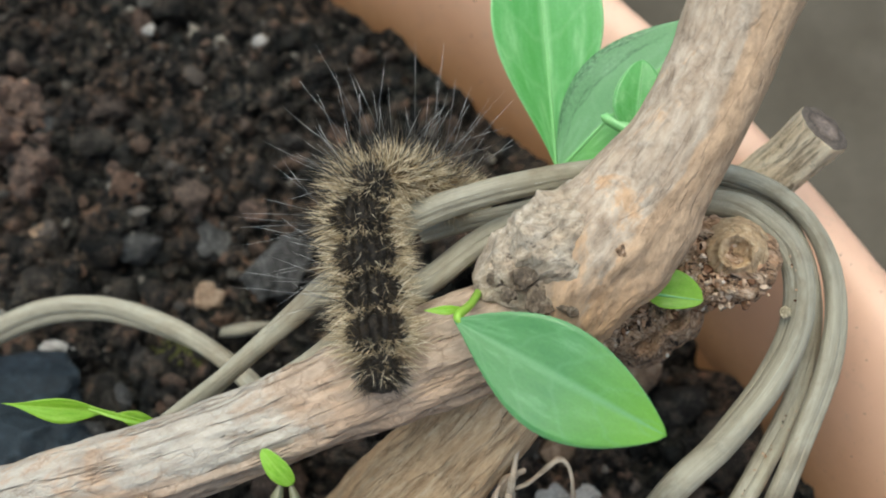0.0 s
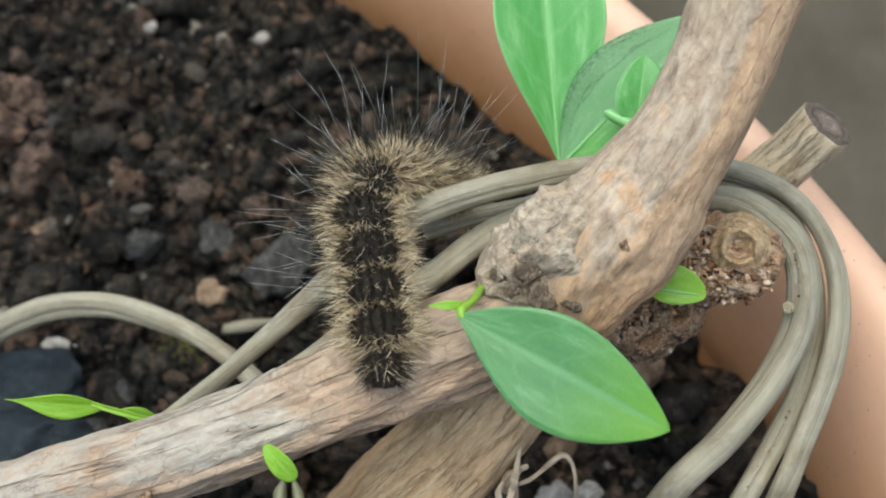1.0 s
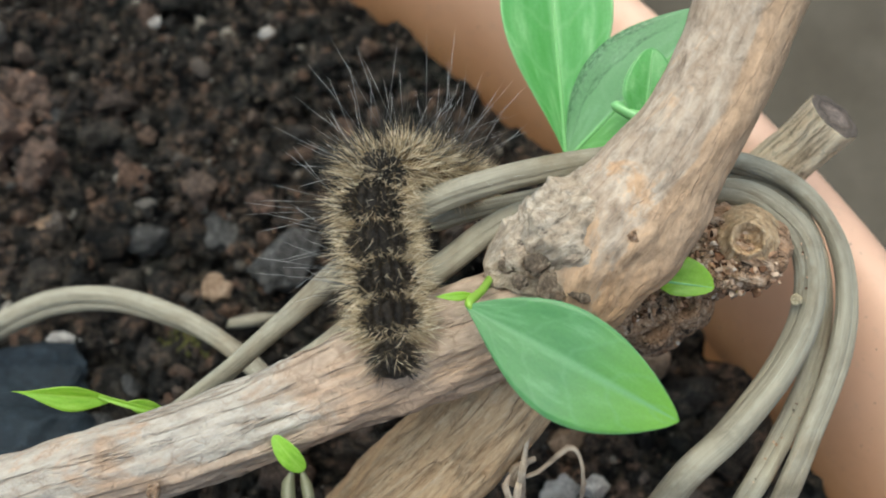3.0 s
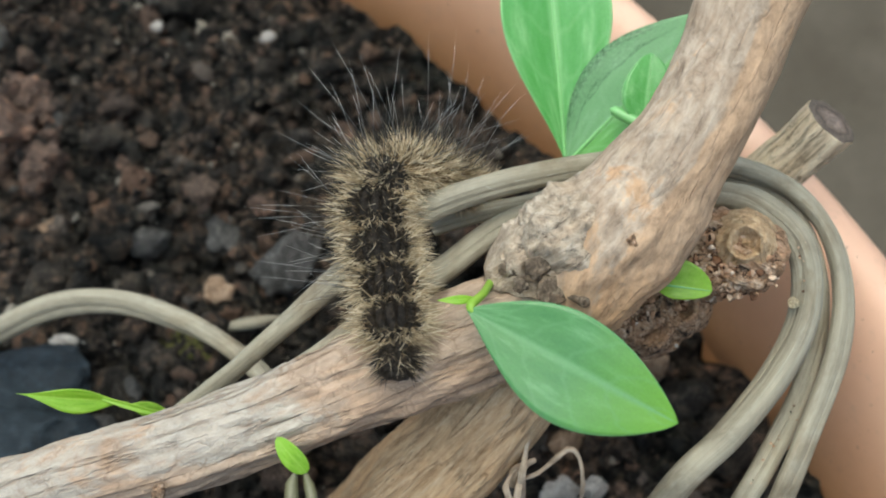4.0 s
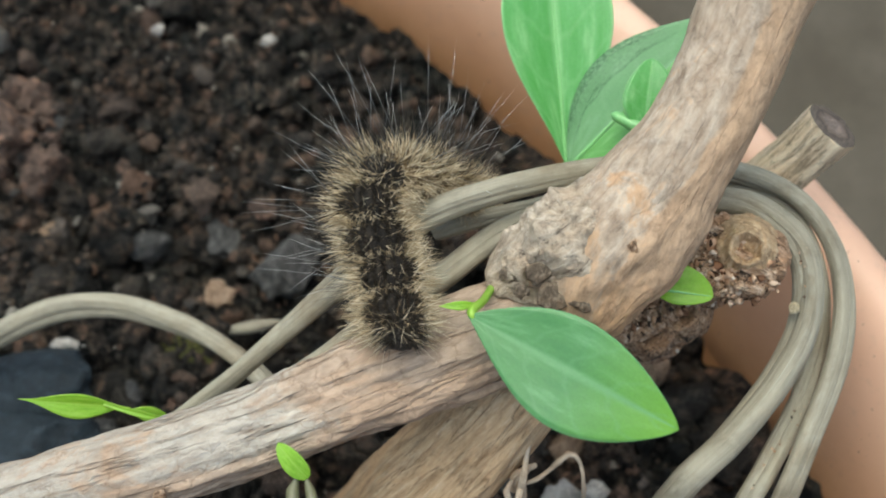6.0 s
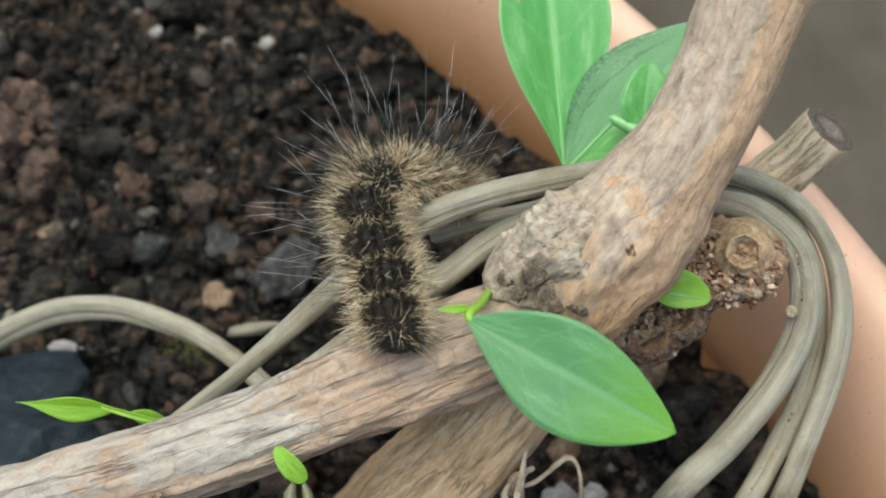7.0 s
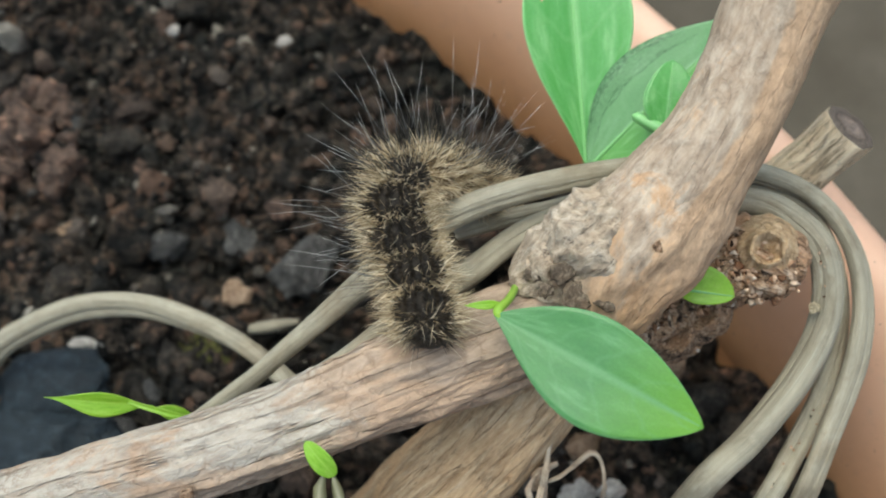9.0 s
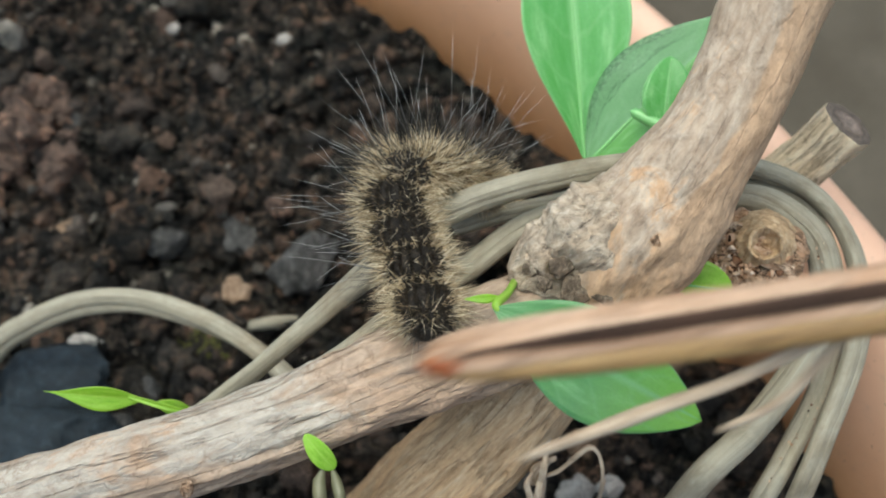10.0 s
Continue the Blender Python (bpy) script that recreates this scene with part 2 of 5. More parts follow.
def sawn():
    """A sawn end: brown heart, dark weathered ring and greyer bark rim; grain's x and y run from the middle."""
    m, nt, b = material("weathered_sawn_end", 0.85, 0, 0.25)
    g = attribute(nt, "grain")
    flat = nt.nodes.new("ShaderNodeVectorMath")
    flat.operation = "MULTIPLY"
    flat.inputs[1].default_value = (190, 190, 0)
    nt.links.new(g, flat.inputs[0])
    far = nt.nodes.new("ShaderNodeVectorMath")
    far.operation = "LENGTH"
    nt.links.new(flat.outputs[0], far.inputs[0])
    rough = noise_tex(nt, g, 700, 5, 0.7)
    uneven = nt.nodes.new("ShaderNodeMath")
    uneven.operation = "MULTIPLY_ADD"
    nt.links.new(rough, uneven.inputs[0])
    uneven.inputs[1].default_value = 0.35
    nt.links.new(far.outputs["Value"], uneven.inputs[2])
    c = ramp(nt, uneven.outputs[0], [(0.2, (0.2, 0.155, 0.13)), (0.45, (0.29, 0.22, 0.18)), (0.75, (0.2, 0.15, 0.12)), (0.95, (0.1, 0.075, 0.06)), (1.0, (0.16, 0.125, 0.1))])
    c = mix(nt, c, ramp(nt, noise_tex(nt, g, 1500, 4, 0.7), [(0.3, (0.55, 0.55, 0.55)), (0.7, (1.3, 1.3, 1.3))]), 1.0, "MULTIPLY")
    nt.links.new(c, b.inputs["Base Color"])
    bump(nt, b, rough, 0.0006, 0.8)
    return m


SAWN = sawn()
HOLLOW = bark("decayed_brown_wood", [(0.06, 0.042, 0.028), (0.13, 0.098, 0.07), (0.3, 0.24, 0.18)], (0.17, 0.115, 0.075), fibre=900, along=1, patches=200)
VINE = bark("dry_vine_skin", [(0.25, 0.22, 0.16), (0.325, 0.292, 0.22), (0.395, 0.363, 0.283)], (0.2, 0.155, 0.098), crack=(0.13, 0.1, 0.065), cracks=0.33, fibre=1100, along=0.03, patches=50, rough=0.55, depth=0.00022, plates=0.0, soften=0.4, furrow=0.15, furrows=420, reach=0.02)
STICK_PALE = bark("pale_peeled_stick", [(0.38, 0.255, 0.165), (0.5, 0.365, 0.25), (0.62, 0.5, 0.38)], (0.46, 0.3, 0.225), soften=0.3, cracks=0.2, fibre=300, along=0.06, rough=0.3, depth=0.0001, plates=0.0, patches=60)
STICK_BROWN = bark("split_brown_stick", [(0.22, 0.115, 0.062), (0.42, 0.265, 0.17), (0.57, 0.41, 0.3)], (0.36, 0.17, 0.09), cracks=0.3, fibre=500, along=0.05, rough=0.45, depth=0.0002, plates=0.0, bare=(0.42, 0.27, 0.11), flank=(0.0, 0.003))
DARK_GROOVE = bark("dark_pith_groove", [(0.022, 0.012, 0.008), (0.05, 0.026, 0.016), (0.1, 0.055, 0.033)], (0.08, 0.03, 0.016), fibre=600, along=0.1, plates=0.0)
STICK_OCHRE = bark("ochre_split_wood", [(0.15, 0.08, 0.03), (0.27, 0.165, 0.066), (0.38, 0.26, 0.12)], (0.18, 0.085, 0.035), cracks=0.3, fibre=500, along=0.05, rough=0.45, depth=0.0002, plates=0.0)
STICK_TIP = bark("red_brown_stick_tip", [(0.12, 0.025, 0.01), (0.3, 0.085, 0.03), (0.45, 0.2, 0.09)], (0.08, 0.02, 0.01), fibre=500, along=0.3, plates=0.0)
ROOT_DRY = bark("dry_rootlet_skin", [(0.3, 0.205, 0.135), (0.46, 0.36, 0.26), (0.6, 0.51, 0.4)], (0.38, 0.25, 0.175), cracks=0.25, fibre=1500, along=0.05, depth=0.0001, plates=0.0)


def earth(name, per_island, each=False):
    """Damp soil: black humus, red-brown and grey clumps that run over several crumbs, pale specks."""
    m, nt, b = material(name, 0.8, 0, 0.14)
    geo = nt.nodes.new("ShaderNodeNewGeometry")
    co = geo.outputs["Position"]
    small, mid, big = noise_tex(nt, co, 1500, 5, 0.75), noise_tex(nt, co, 210, 5, 0.7, None, 0.4), noise_tex(nt, co, 48, 4, 0.6)
    c = ramp(nt, mid, [(0.36, (0.002, 0.002, 0.0023)), (0.45, (0.012, 0.0115, 0.011)), (0.53, (0.062, 0.054, 0.046)), (0.61, (0.15, 0.11, 0.084)), (0.7, (0.27, 0.175, 0.125))])
    hue = ramp(nt, big, [(0.36, (0.55, 0.68, 0.72)), (0.5, (1.0, 1.0, 0.98)), (0.64, (1.5, 1.25, 1.1))])
    c = mix(nt, c, hue, 1.0, "MULTIPLY")
    if per_island:
        one = nt.nodes.new("ShaderNodeObjectInfo")
        chance = one.outputs["Random"] if each else geo.outputs["Random Per Island"]
        tint = ramp(nt, chance, [(0.0, (0.008, 0.0085, 0.009)), (0.35, (0.024, 0.0215, 0.019)), (0.6, (0.07, 0.058, 0.047)), (0.76, (0.085, 0.078, 0.073)), (0.88, (0.21, 0.125, 0.085)), (0.97, (0.15, 0.135, 0.12)), (1.0, (0.42, 0.38, 0.32))])
        c = mix(nt, c, tint, ramp(nt, chance, [(0.0, (0.5, 0.5, 0.5)), (0.8, (0.45, 0.45, 0.45)), (0.97, (0.9, 0.9, 0.9))]))
    c = mix(nt, c, ramp(nt, small, [(0.3, (0.15, 0.15, 0.16)), (0.5, (0.85, 0.85, 0.85)), (0.64, (1.7, 1.65, 1.6)), (0.72, (2.4, 2.3, 2.2))]), 1.0, "MULTIPLY")
    nt.links.new(c, b.inputs["Base Color"])
    nt.links.new(ramp(nt, mid, [(0.35, (0.55, 0.55, 0.55)), (0.65, (0.9, 0.9, 0.9))]), b.inputs["Roughness"])
    first = bump(nt, b, mid, 0.002, 0.8)
    bump(nt, b, small, 0.0012, 1.0, first)
    return m


def crumbs():
    m, nt, b = material("bark_and_earth_crumbs", 0.85, 0, 0.2)
    geo = nt.nodes.new("ShaderNodeNewGeometry")
    nt.links.new(ramp(nt, geo.outputs["Random Per Island"], [(0.0, (0.03, 0.016, 0.009)), (0.2, (0.19, 0.095, 0.052)), (0.5, (0.48, 0.285, 0.17)), (0.85, (0.6, 0.45, 0.33)), (1.0, (0.62, 0.52, 0.43))]), b.inputs["Base Color"])
    return m


GRIT = crumbs()
EARTH, CLODS, CLOD_EACH = earth("damp_potting_soil", False), earth("soil_crumbs", True), earth("soil_clods", True, True)


def stone(name, tones, rough=0.7, scale=500):
    m, nt, b = material(name, rough, 0, 0.4)
    n = noise_tex(nt, objcoord(nt), scale, 6, 0.7, None, 0.3)
    c = ramp(nt, n, [(0.3, tones[0]), (0.52, tones[1]), (0.72, tones[2])])
    fine = noise_tex(nt, objcoord(nt), scale * 4.5, 4, 0.7)
    c = mix(nt, c, ramp(nt, fine, [(0.32, (0.5, 0.5, 0.5)), (0.5, (1.0, 1.0, 1.0)), (0.7, (1.5, 1.5, 1.5))]), 1.0, "MULTIPLY")
    nt.links.new(c, b.inputs["Base Color"])
    first = bump(nt, b, n, 0.0014, 0.9)
    bump(nt, b, fine, 0.0007, 0.8, first)
    return m


STONE_WHITE = stone("white_grit_stone", [(0.36, 0.32, 0.28), (0.55, 0.51, 0.46), (0.7, 0.67, 0.62)])
STONE_TAN = stone("tan_stone", [(0.16, 0.1, 0.06), (0.33, 0.22, 0.14), (0.46, 0.34, 0.24)])
HUSK = stone("pale_straw_husk", [(0.3, 0.22, 0.12), (0.5, 0.42, 0.28), (0.62, 0.56, 0.42)])
STONE_GREY = stone("grey_stone", [(0.022, 0.021, 0.02), (0.075, 0.071, 0.067), (0.2, 0.19, 0.18)])
STONE_BLUE = stone("blue_black_slate", [(0.008, 0.0125, 0.017), (0.016, 0.025, 0.033), (0.04, 0.056, 0.07)], 0.5, 300)
STONE_RED = stone("red_brown_clod", [(0.014, 0.01, 0.009), (0.1, 0.064, 0.047), (0.36, 0.2, 0.13)], 0.85, 170)


def terracotta():
    """Pot plastic; the shade inside is painted in, paler towards the lit rim."""
    m, nt, b = material("terracotta_plastic", 0.42, 0, 0.45)
    co = objcoord(nt)
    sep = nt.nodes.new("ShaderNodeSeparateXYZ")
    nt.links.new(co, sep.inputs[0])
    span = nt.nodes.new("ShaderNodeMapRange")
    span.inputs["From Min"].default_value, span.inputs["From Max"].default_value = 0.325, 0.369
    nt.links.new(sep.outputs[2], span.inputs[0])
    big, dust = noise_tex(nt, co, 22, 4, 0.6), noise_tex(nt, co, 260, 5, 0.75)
    # shaded depth painted as deeper orange, the lit rim as paler pink
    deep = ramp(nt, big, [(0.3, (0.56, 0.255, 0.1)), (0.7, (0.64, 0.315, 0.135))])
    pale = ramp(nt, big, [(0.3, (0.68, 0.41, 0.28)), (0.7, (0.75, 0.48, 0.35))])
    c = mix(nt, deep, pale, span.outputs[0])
    c = mix(nt, c, (0.42, 0.3, 0.22), ramp(nt, dust, [(0.55, (0, 0, 0)), (0.8, (0.45, 0.45, 0.45))]))
    low_shade = nt.nodes.new("ShaderNodeMapRange")            # shade low on the wall, painted as uneven brown
    low_shade.inputs["From Min"].default_value, low_shade.inputs["From Max"].default_value = 0.348, 0.318
    nt.links.new(sep.outputs[2], low_shade.inputs[0])
    shade_blot = mix(nt, ramp(nt, noise_tex(nt, co, 70, 6, 0.75), [(0.3, (0.3, 0.3, 0.3)), (0.65, (1, 1, 1))]), low_shade.outputs[0], 1.0, "MULTIPLY")
    c = mix(nt, c, (0.2, 0.085, 0.035), mix(nt, shade_blot, (0.3, 0.3, 0.3), 1.0, "MULTIPLY"))
    speck = noise_tex(nt, co, 520, 2, 0.5)
    c = mix(nt, c, (0.12, 0.08, 0.06), ramp(nt, speck, [(0.24, (0.9, 0.9, 0.9)), (0.28, (0, 0, 0))]))
    nt.links.new(c, b.inputs["Base Color"])
    nt.links.new(ramp(nt, dust, [(0.35, (0.34, 0.34, 0.34)), (0.7, (0.6, 0.6, 0.6))]), b.inputs["Roughness"])
    bump(nt, b, dust, 0.0002, 0.4)
    return m


TERRACOTTA = terracotta()


def paving():
    m, nt, b = material("dusty_concrete", 0.9, 0, 0.3)
    co = objcoord(nt)
    n, f = noise_tex(nt, co, 14, 5, 0.65), noise_tex(nt, co, 300, 4, 0.7)
    c = mix(nt, ramp(nt, n, [(0.3, (0.064, 0.052, 0.036)), (0.7, (0.104, 0.087, 0.065))]), ramp(nt, f, [(0.3, (0.7, 0.7, 0.7)), (0.7, (1.1, 1.1, 1.1))]), 1.0, "MULTIPLY")
    nt.links.new(c, b.inputs["Base Color"])
    bump(nt, b, f, 0.001, 0.5)
    return m


def leafy(name, low, mid, high, gloss=0.38, veins=7.0, thin=0.25, tip=None, mined_sheen=False, coat=0.25):
    """Leaf skin: grain holds (across -1..1, along 0..1, 0); paler veins slant from the midrib."""
    m, nt, b = material(name, gloss, 0, 0.5)
    g = attribute(nt, "grain")
    sep = nt.nodes.new("ShaderNodeSeparateXYZ")
    nt.links.new(g, sep.inputs[0])

    def calc(op, a, c=None):
        n = nt.nodes.new("ShaderNodeMath")
        n.operation = op
        for value, socket in ((a, n.inputs[0]), (c, n.inputs[1])):
            if isinstance(value, bpy.types.NodeSocket):
                nt.links.new(value, socket)
            elif value is not None:
                socket.default_value = value
        return n.outputs[0]

    wob = noise_tex(nt, g, 5, 2, 0.5)
    side = calc("ABSOLUTE", sep.outputs[0])
    lean = calc("SUBTRACT", calc("ADD", sep.outputs[1], calc("MULTIPLY", wob, 0.07)), calc("MULTIPLY", calc("POWER", side, 1.3), 0.2))
    saw = calc("ABSOLUTE", calc("SUBTRACT", calc("FRACT", calc("MULTIPLY", lean, veins)), 0.5))
    line = ramp(nt, saw, [(0.0, (1, 1, 1)), (0.1, (0, 0, 0))])
    tone = noise_tex(nt, g, 3.5, 5, 0.6)
    c = ramp(nt, tone, [(0.3, low), (0.52, mid), (0.75, high)])
    c = mix(nt, c, tip or mid, ramp(nt, sep.outputs[1], [(0.5, (0, 0, 0)), (0.95, (0.9, 0.9, 0.9))]))
    c = mix(nt, c, high, calc("MULTIPLY", line, 0.2))
    c = mix(nt, c, high, ramp(nt, side, [(0.02, (0.7, 0.7, 0.7)), (0.12, (0, 0, 0))]))
    c = mix(nt, c, high, ramp(nt, side, [(0.94, (0, 0, 0)), (0.985, (0.8, 0.8, 0.8))]))
    if mined_sheen:                                 # dark speckled leaf-miner trails along one margin; painted sheen over that half
        trail = calc("ADD", calc("MULTIPLY", sep.outputs[0], -1.0), calc("MULTIPLY", calc("SUBTRACT", noise_tex(nt, g, 7, 3, 0.6), 0.5), 0.5))
        band = ramp(nt, trail, [(0.55, (0, 0, 0)), (0.62, (1, 1, 1)), (0.66, (0.35, 0.35, 0.35)), (0.82, (0.45, 0.45, 0.45)), (0.9, (1, 1, 1))])
        dots = ramp(nt, noise_tex(nt, g, 40, 4, 0.7), [(0.4, (0.15, 0.15, 0.15)), (0.6, (0.9, 0.9, 0.9))])
        inner = ramp(nt, sep.outputs[1], [(0.05, (0, 0, 0)), (0.15, (1, 1, 1)), (0.65, (1, 1, 1)), (0.85, (0, 0, 0))])
        # sky sheen on this half, put into the colour as grey-green
        c = mix(nt, c, (0.26, 0.46, 0.29), ramp(nt, sep.outputs[0], [(0.0, (0.5, 0.5, 0.5)), (0.02, (0, 0, 0))]))
        c = mix(nt, c, (0.05, 0.13, 0.045), mix(nt, mix(nt, band, dots, 1.0, "MULTIPLY"), inner, 1.0, "MULTIPLY"))
    cell = noise_tex(nt, objcoord(nt), 2200, 3, 0.6)
    c = mix(nt, c, ramp(nt, cell, [(0.3, (0.94, 0.94, 0.94)), (0.7, (1.06, 1.06, 1.06))]), 1.0, "MULTIPLY")
    nt.links.new(c, b.inputs["Base Color"])
    bump(nt, b, cell, 0.00008, 0.4)
    b.inputs["Coat Weight"].default_value, b.inputs["Coat Roughness"].default_value = coat, 0.22
    tr = nt.nodes.new("ShaderNodeBsdfTranslucent")
    nt.links.new(c, tr.inputs[0])
    ms = nt.nodes.new("ShaderNodeMixShader")
    ms.inputs[0].default_value = thin
    nt.links.new(b.outputs[0], ms.inputs[1])
    nt.links.new(tr.outputs[0], ms.inputs[2])
    nt.links.new(ms.outputs[0], nt.nodes["Material Output"].inputs[0])
    return m


LEAF = leafy("fresh_green_leaf", (0.078, 0.25, 0.07), (0.1, 0.29, 0.083), (0.19, 0.41, 0.17), 0.3, 5.0, 0.3, (0.2, 0.43, 0.04))
LEAF_FRESH = leafy("pale_green_leaf", (0.125, 0.42, 0.085), (0.18, 0.5, 0.145), (0.37, 0.68, 0.3), 0.34, 5.0, 0.35)
LEAF_MINED_SHEEN = leafy("mined_sheen_green_leaf", (0.15, 0.42, 0.08), (0.205, 0.5, 0.13), (0.37, 0.68, 0.3), 0.34, 5.0, 0.35, mined_sheen=True)
LEAF_YOUNG = leafy("young_yellow_green_leaf", (0.24, 0.5, 0.025), (0.34, 0.6, 0.05), (0.46, 0.68, 0.11), 0.4, 5.0, 0.4)
RIB = leafy("pale_leaf_rib", (0.2, 0.52, 0.16), (0.25, 0.56, 0.19), (0.28, 0.6, 0.22), 0.4, 1.0, 0.15)
STEM_GREEN = leafy("young_green_stalk", (0.11, 0.105, 0.05), (0.15, 0.145, 0.075), (0.2, 0.19, 0.105), 0.4, 1.0, 0.2)


def hair(name, tones, rough=0.45):
    m, nt, b = material(name, rough, 0, 0.5)
    geo = nt.nodes.new("ShaderNodeNewGeometry")
    nt.links.new(ramp(nt, geo.outputs["Random Per Island"], [(0, tones[0]), (0.5, tones[1]), (1, tones[2])]), b.inputs["Base Color"])
    return m


HAIR_TAN = hair("tan_bristle", [(0.22, 0.15, 0.075), (0.54, 0.415, 0.25), (0.82, 0.71, 0.52)])
HAIR_DARK = hair("black_brown_bristle", [(0.01, 0.008, 0.006), (0.028, 0.02, 0.014), (0.09, 0.065, 0.04)])
def tipped_hair(name, root, tip):
    """Long hairs, dark at the root and pale at the tip; grain's z is the share of the length."""
    m, nt, b = material(name, 0.35, 0, 0.5)
    sep = nt.nodes.new("ShaderNodeSeparateXYZ")
    nt.links.new(attribute(nt, "grain"), sep.inputs[0])
    nt.links.new(ramp(nt, sep.outputs[2], [(0.1, root), (0.5, tuple(0.85 * p + 0.15 * q for p, q in zip(root, tip))), (0.85, tip), (1.0, tip)]), b.inputs["Base Color"])
    return m


HAIR_LONG = tipped_hair("long_silver_bristle", (0.035, 0.037, 0.04), (0.95, 0.93, 0.9))
MOSS = stone("yellow_green_moss", [(0.05, 0.05, 0.012), (0.13, 0.125, 0.03), (0.25, 0.24, 0.08)], 0.9, 1200)
SKIN_DARK = stone("dark_caterpillar_skin", [(0.012, 0.009, 0.007), (0.03, 0.022, 0.016), (0.075, 0.055, 0.035)], 0.6, 900)
SKIN_TAN = stone("tan_caterpillar_skin", [(0.07, 0.045, 0.02), (0.19, 0.125, 0.06), (0.3, 0.21, 0.11)], 0.7, 900)
PAVING = paving()

# ---- the setting: paving, pot and soil ----
POT = Vector((-0.25, -0.095, 0))
FLOOR = -0.32


def ground():
    xs = np.r_[-300, -60, -12, -4, np.linspace(-1.5, 1.5, 25), 4, 12, 60, 300]
    gx, gy = np.meshgrid(xs, xs)
    n = len(xs)
    v = np.c_[gx.ravel(), gy.ravel(), 0.004 * grit(np.c_[gx.ravel() * 3, gy.ravel() * 3, gx.ravel() * 0], 3)]
    f = [(i * n + j, i * n + j + 1, (i + 1) * n + j + 1, (i + 1) * n + j) for i in range(n - 1) for j in range(n - 1)]
    thing("ground", (0, 0, FLOOR), mesh("ground", v, f, PAVING), "dusty grey-brown concrete ground round the pot", "ground", "", "structure")


def lathe(profile, n=256):
    th = np.linspace(0, 2 * np.pi, n, endpoint=False)
    v = np.vstack([np.c_[r * np.cos(th), r * np.sin(th), np.full(n, z)] for r, z in profile])
    f = [(i * n + j, i * n + (j + 1) % n, (i + 1) * n + (j + 1) % n, (i + 1) * n + j) for i in range(len(profile) - 1) for j in range(n)]
    return v, f


def flower_pot():
    pot = thing("flower_pot", POT + Vector((0, 0, FLOOR)), None, "large round terracotta-coloured plastic plant pot with dusty rim", "plant pot")
    h = -FLOOR
    wall = [(0.0, 0.012), (0.28, 0.012), (0.361, h - 0.03), (0.37, h - 0.004)]
    outer = [(0.389, h + 0.02), (0.385, h - 0.005), (0.375, h - 0.03), (0.3, 0.008), (0.294, 0.0), (0.0, 0.0)]
    v, f = lathe(wall)
    v2, f2 = lathe(outer)
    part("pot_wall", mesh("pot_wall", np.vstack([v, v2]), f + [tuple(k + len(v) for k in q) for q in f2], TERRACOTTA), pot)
    lip = []
    for k in range(25):
        a = math.pi * (1 - k / 24)
        lip.append((0.3888 + (0.0188 if a > math.pi / 2 else 0.0098) * math.cos(a), h - 0.005 + 0.055 * math.sin(a) if a > math.pi / 2 else h + 0.03 + 0.02 * math.sin(a)))
    lip += [(0.3975, h + 0.018), (0.388, h + 0.016)]
    v, f = lathe(lip)
    th = np.arctan2(v[:, 1], v[:, 0])
    v[256:, 2] += 0.0005 * grit(np.c_[np.cos(th) * 9, np.sin(th) * 9, th * 0], 8)[256:]
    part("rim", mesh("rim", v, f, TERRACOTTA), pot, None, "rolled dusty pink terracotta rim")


def soil_height(x, y):
    p = np.c_[x, y, x * 0]
    return 0.0065 * layered(p / 0.02, 2, 4) + 0.0036 * layered(p / 0.0065, 3, 9) + 0.001 * grit(p / 0.0016, 12)


def soil():
    xs = np.r_[np.linspace(-0.63, -0.15, 25), np.arange(-0.147, 0.115, 0.00075), np.linspace(0.116, 0.125, 3)]
    ys = np.r_[np.linspace(-0.47, 0.0, 25), np.arange(0.003, 0.235, 0.00075), np.linspace(0.236, 0.28, 6)]
    gx, gy = np.meshgrid(xs, ys)
    x, y = gx.ravel(), gy.ravel()
    z = soil_height(x, y)
    d = np.hypot(x - POT.x, y - POT.y)
    k = np.minimum(1, 0.3725 / d)
    x, y = POT.x + (x - POT.x) * k, POT.y + (y - POT.y) * k
    nx, ny = len(xs), len(ys)
    inside = (d < 0.378).reshape(ny, nx)
    f = [(i * nx + j, i * nx + j + 1, (i + 1) * nx + j + 1, (i + 1) * nx + j) for i in range(ny - 1) for j in range(nx - 1)
         if inside[i, j] or inside[i + 1, j + 1] or inside[i, j + 1] or inside[i + 1, j]]
    return thing("soil", (0, 0, 0), mesh("soil", np.c_[x, y, z], f, EARTH), "dark damp crumbly potting soil filling the pot", "soil", "", "structure")


CLEAR = [(-0.0943, 0.0993, 0.0035), (-0.0488, 0.1839, 0.0018), (-0.0583, 0.1114, 0.003), (-0.0481, 0.1343, 0.0025), (-0.0406, 0.1188, 0.006), (0.0252, 0.0606, 0.004), (0.0322, 0.0606, 0.003), (0.0276, 0.0735, 0.003)]   # where single stones lie


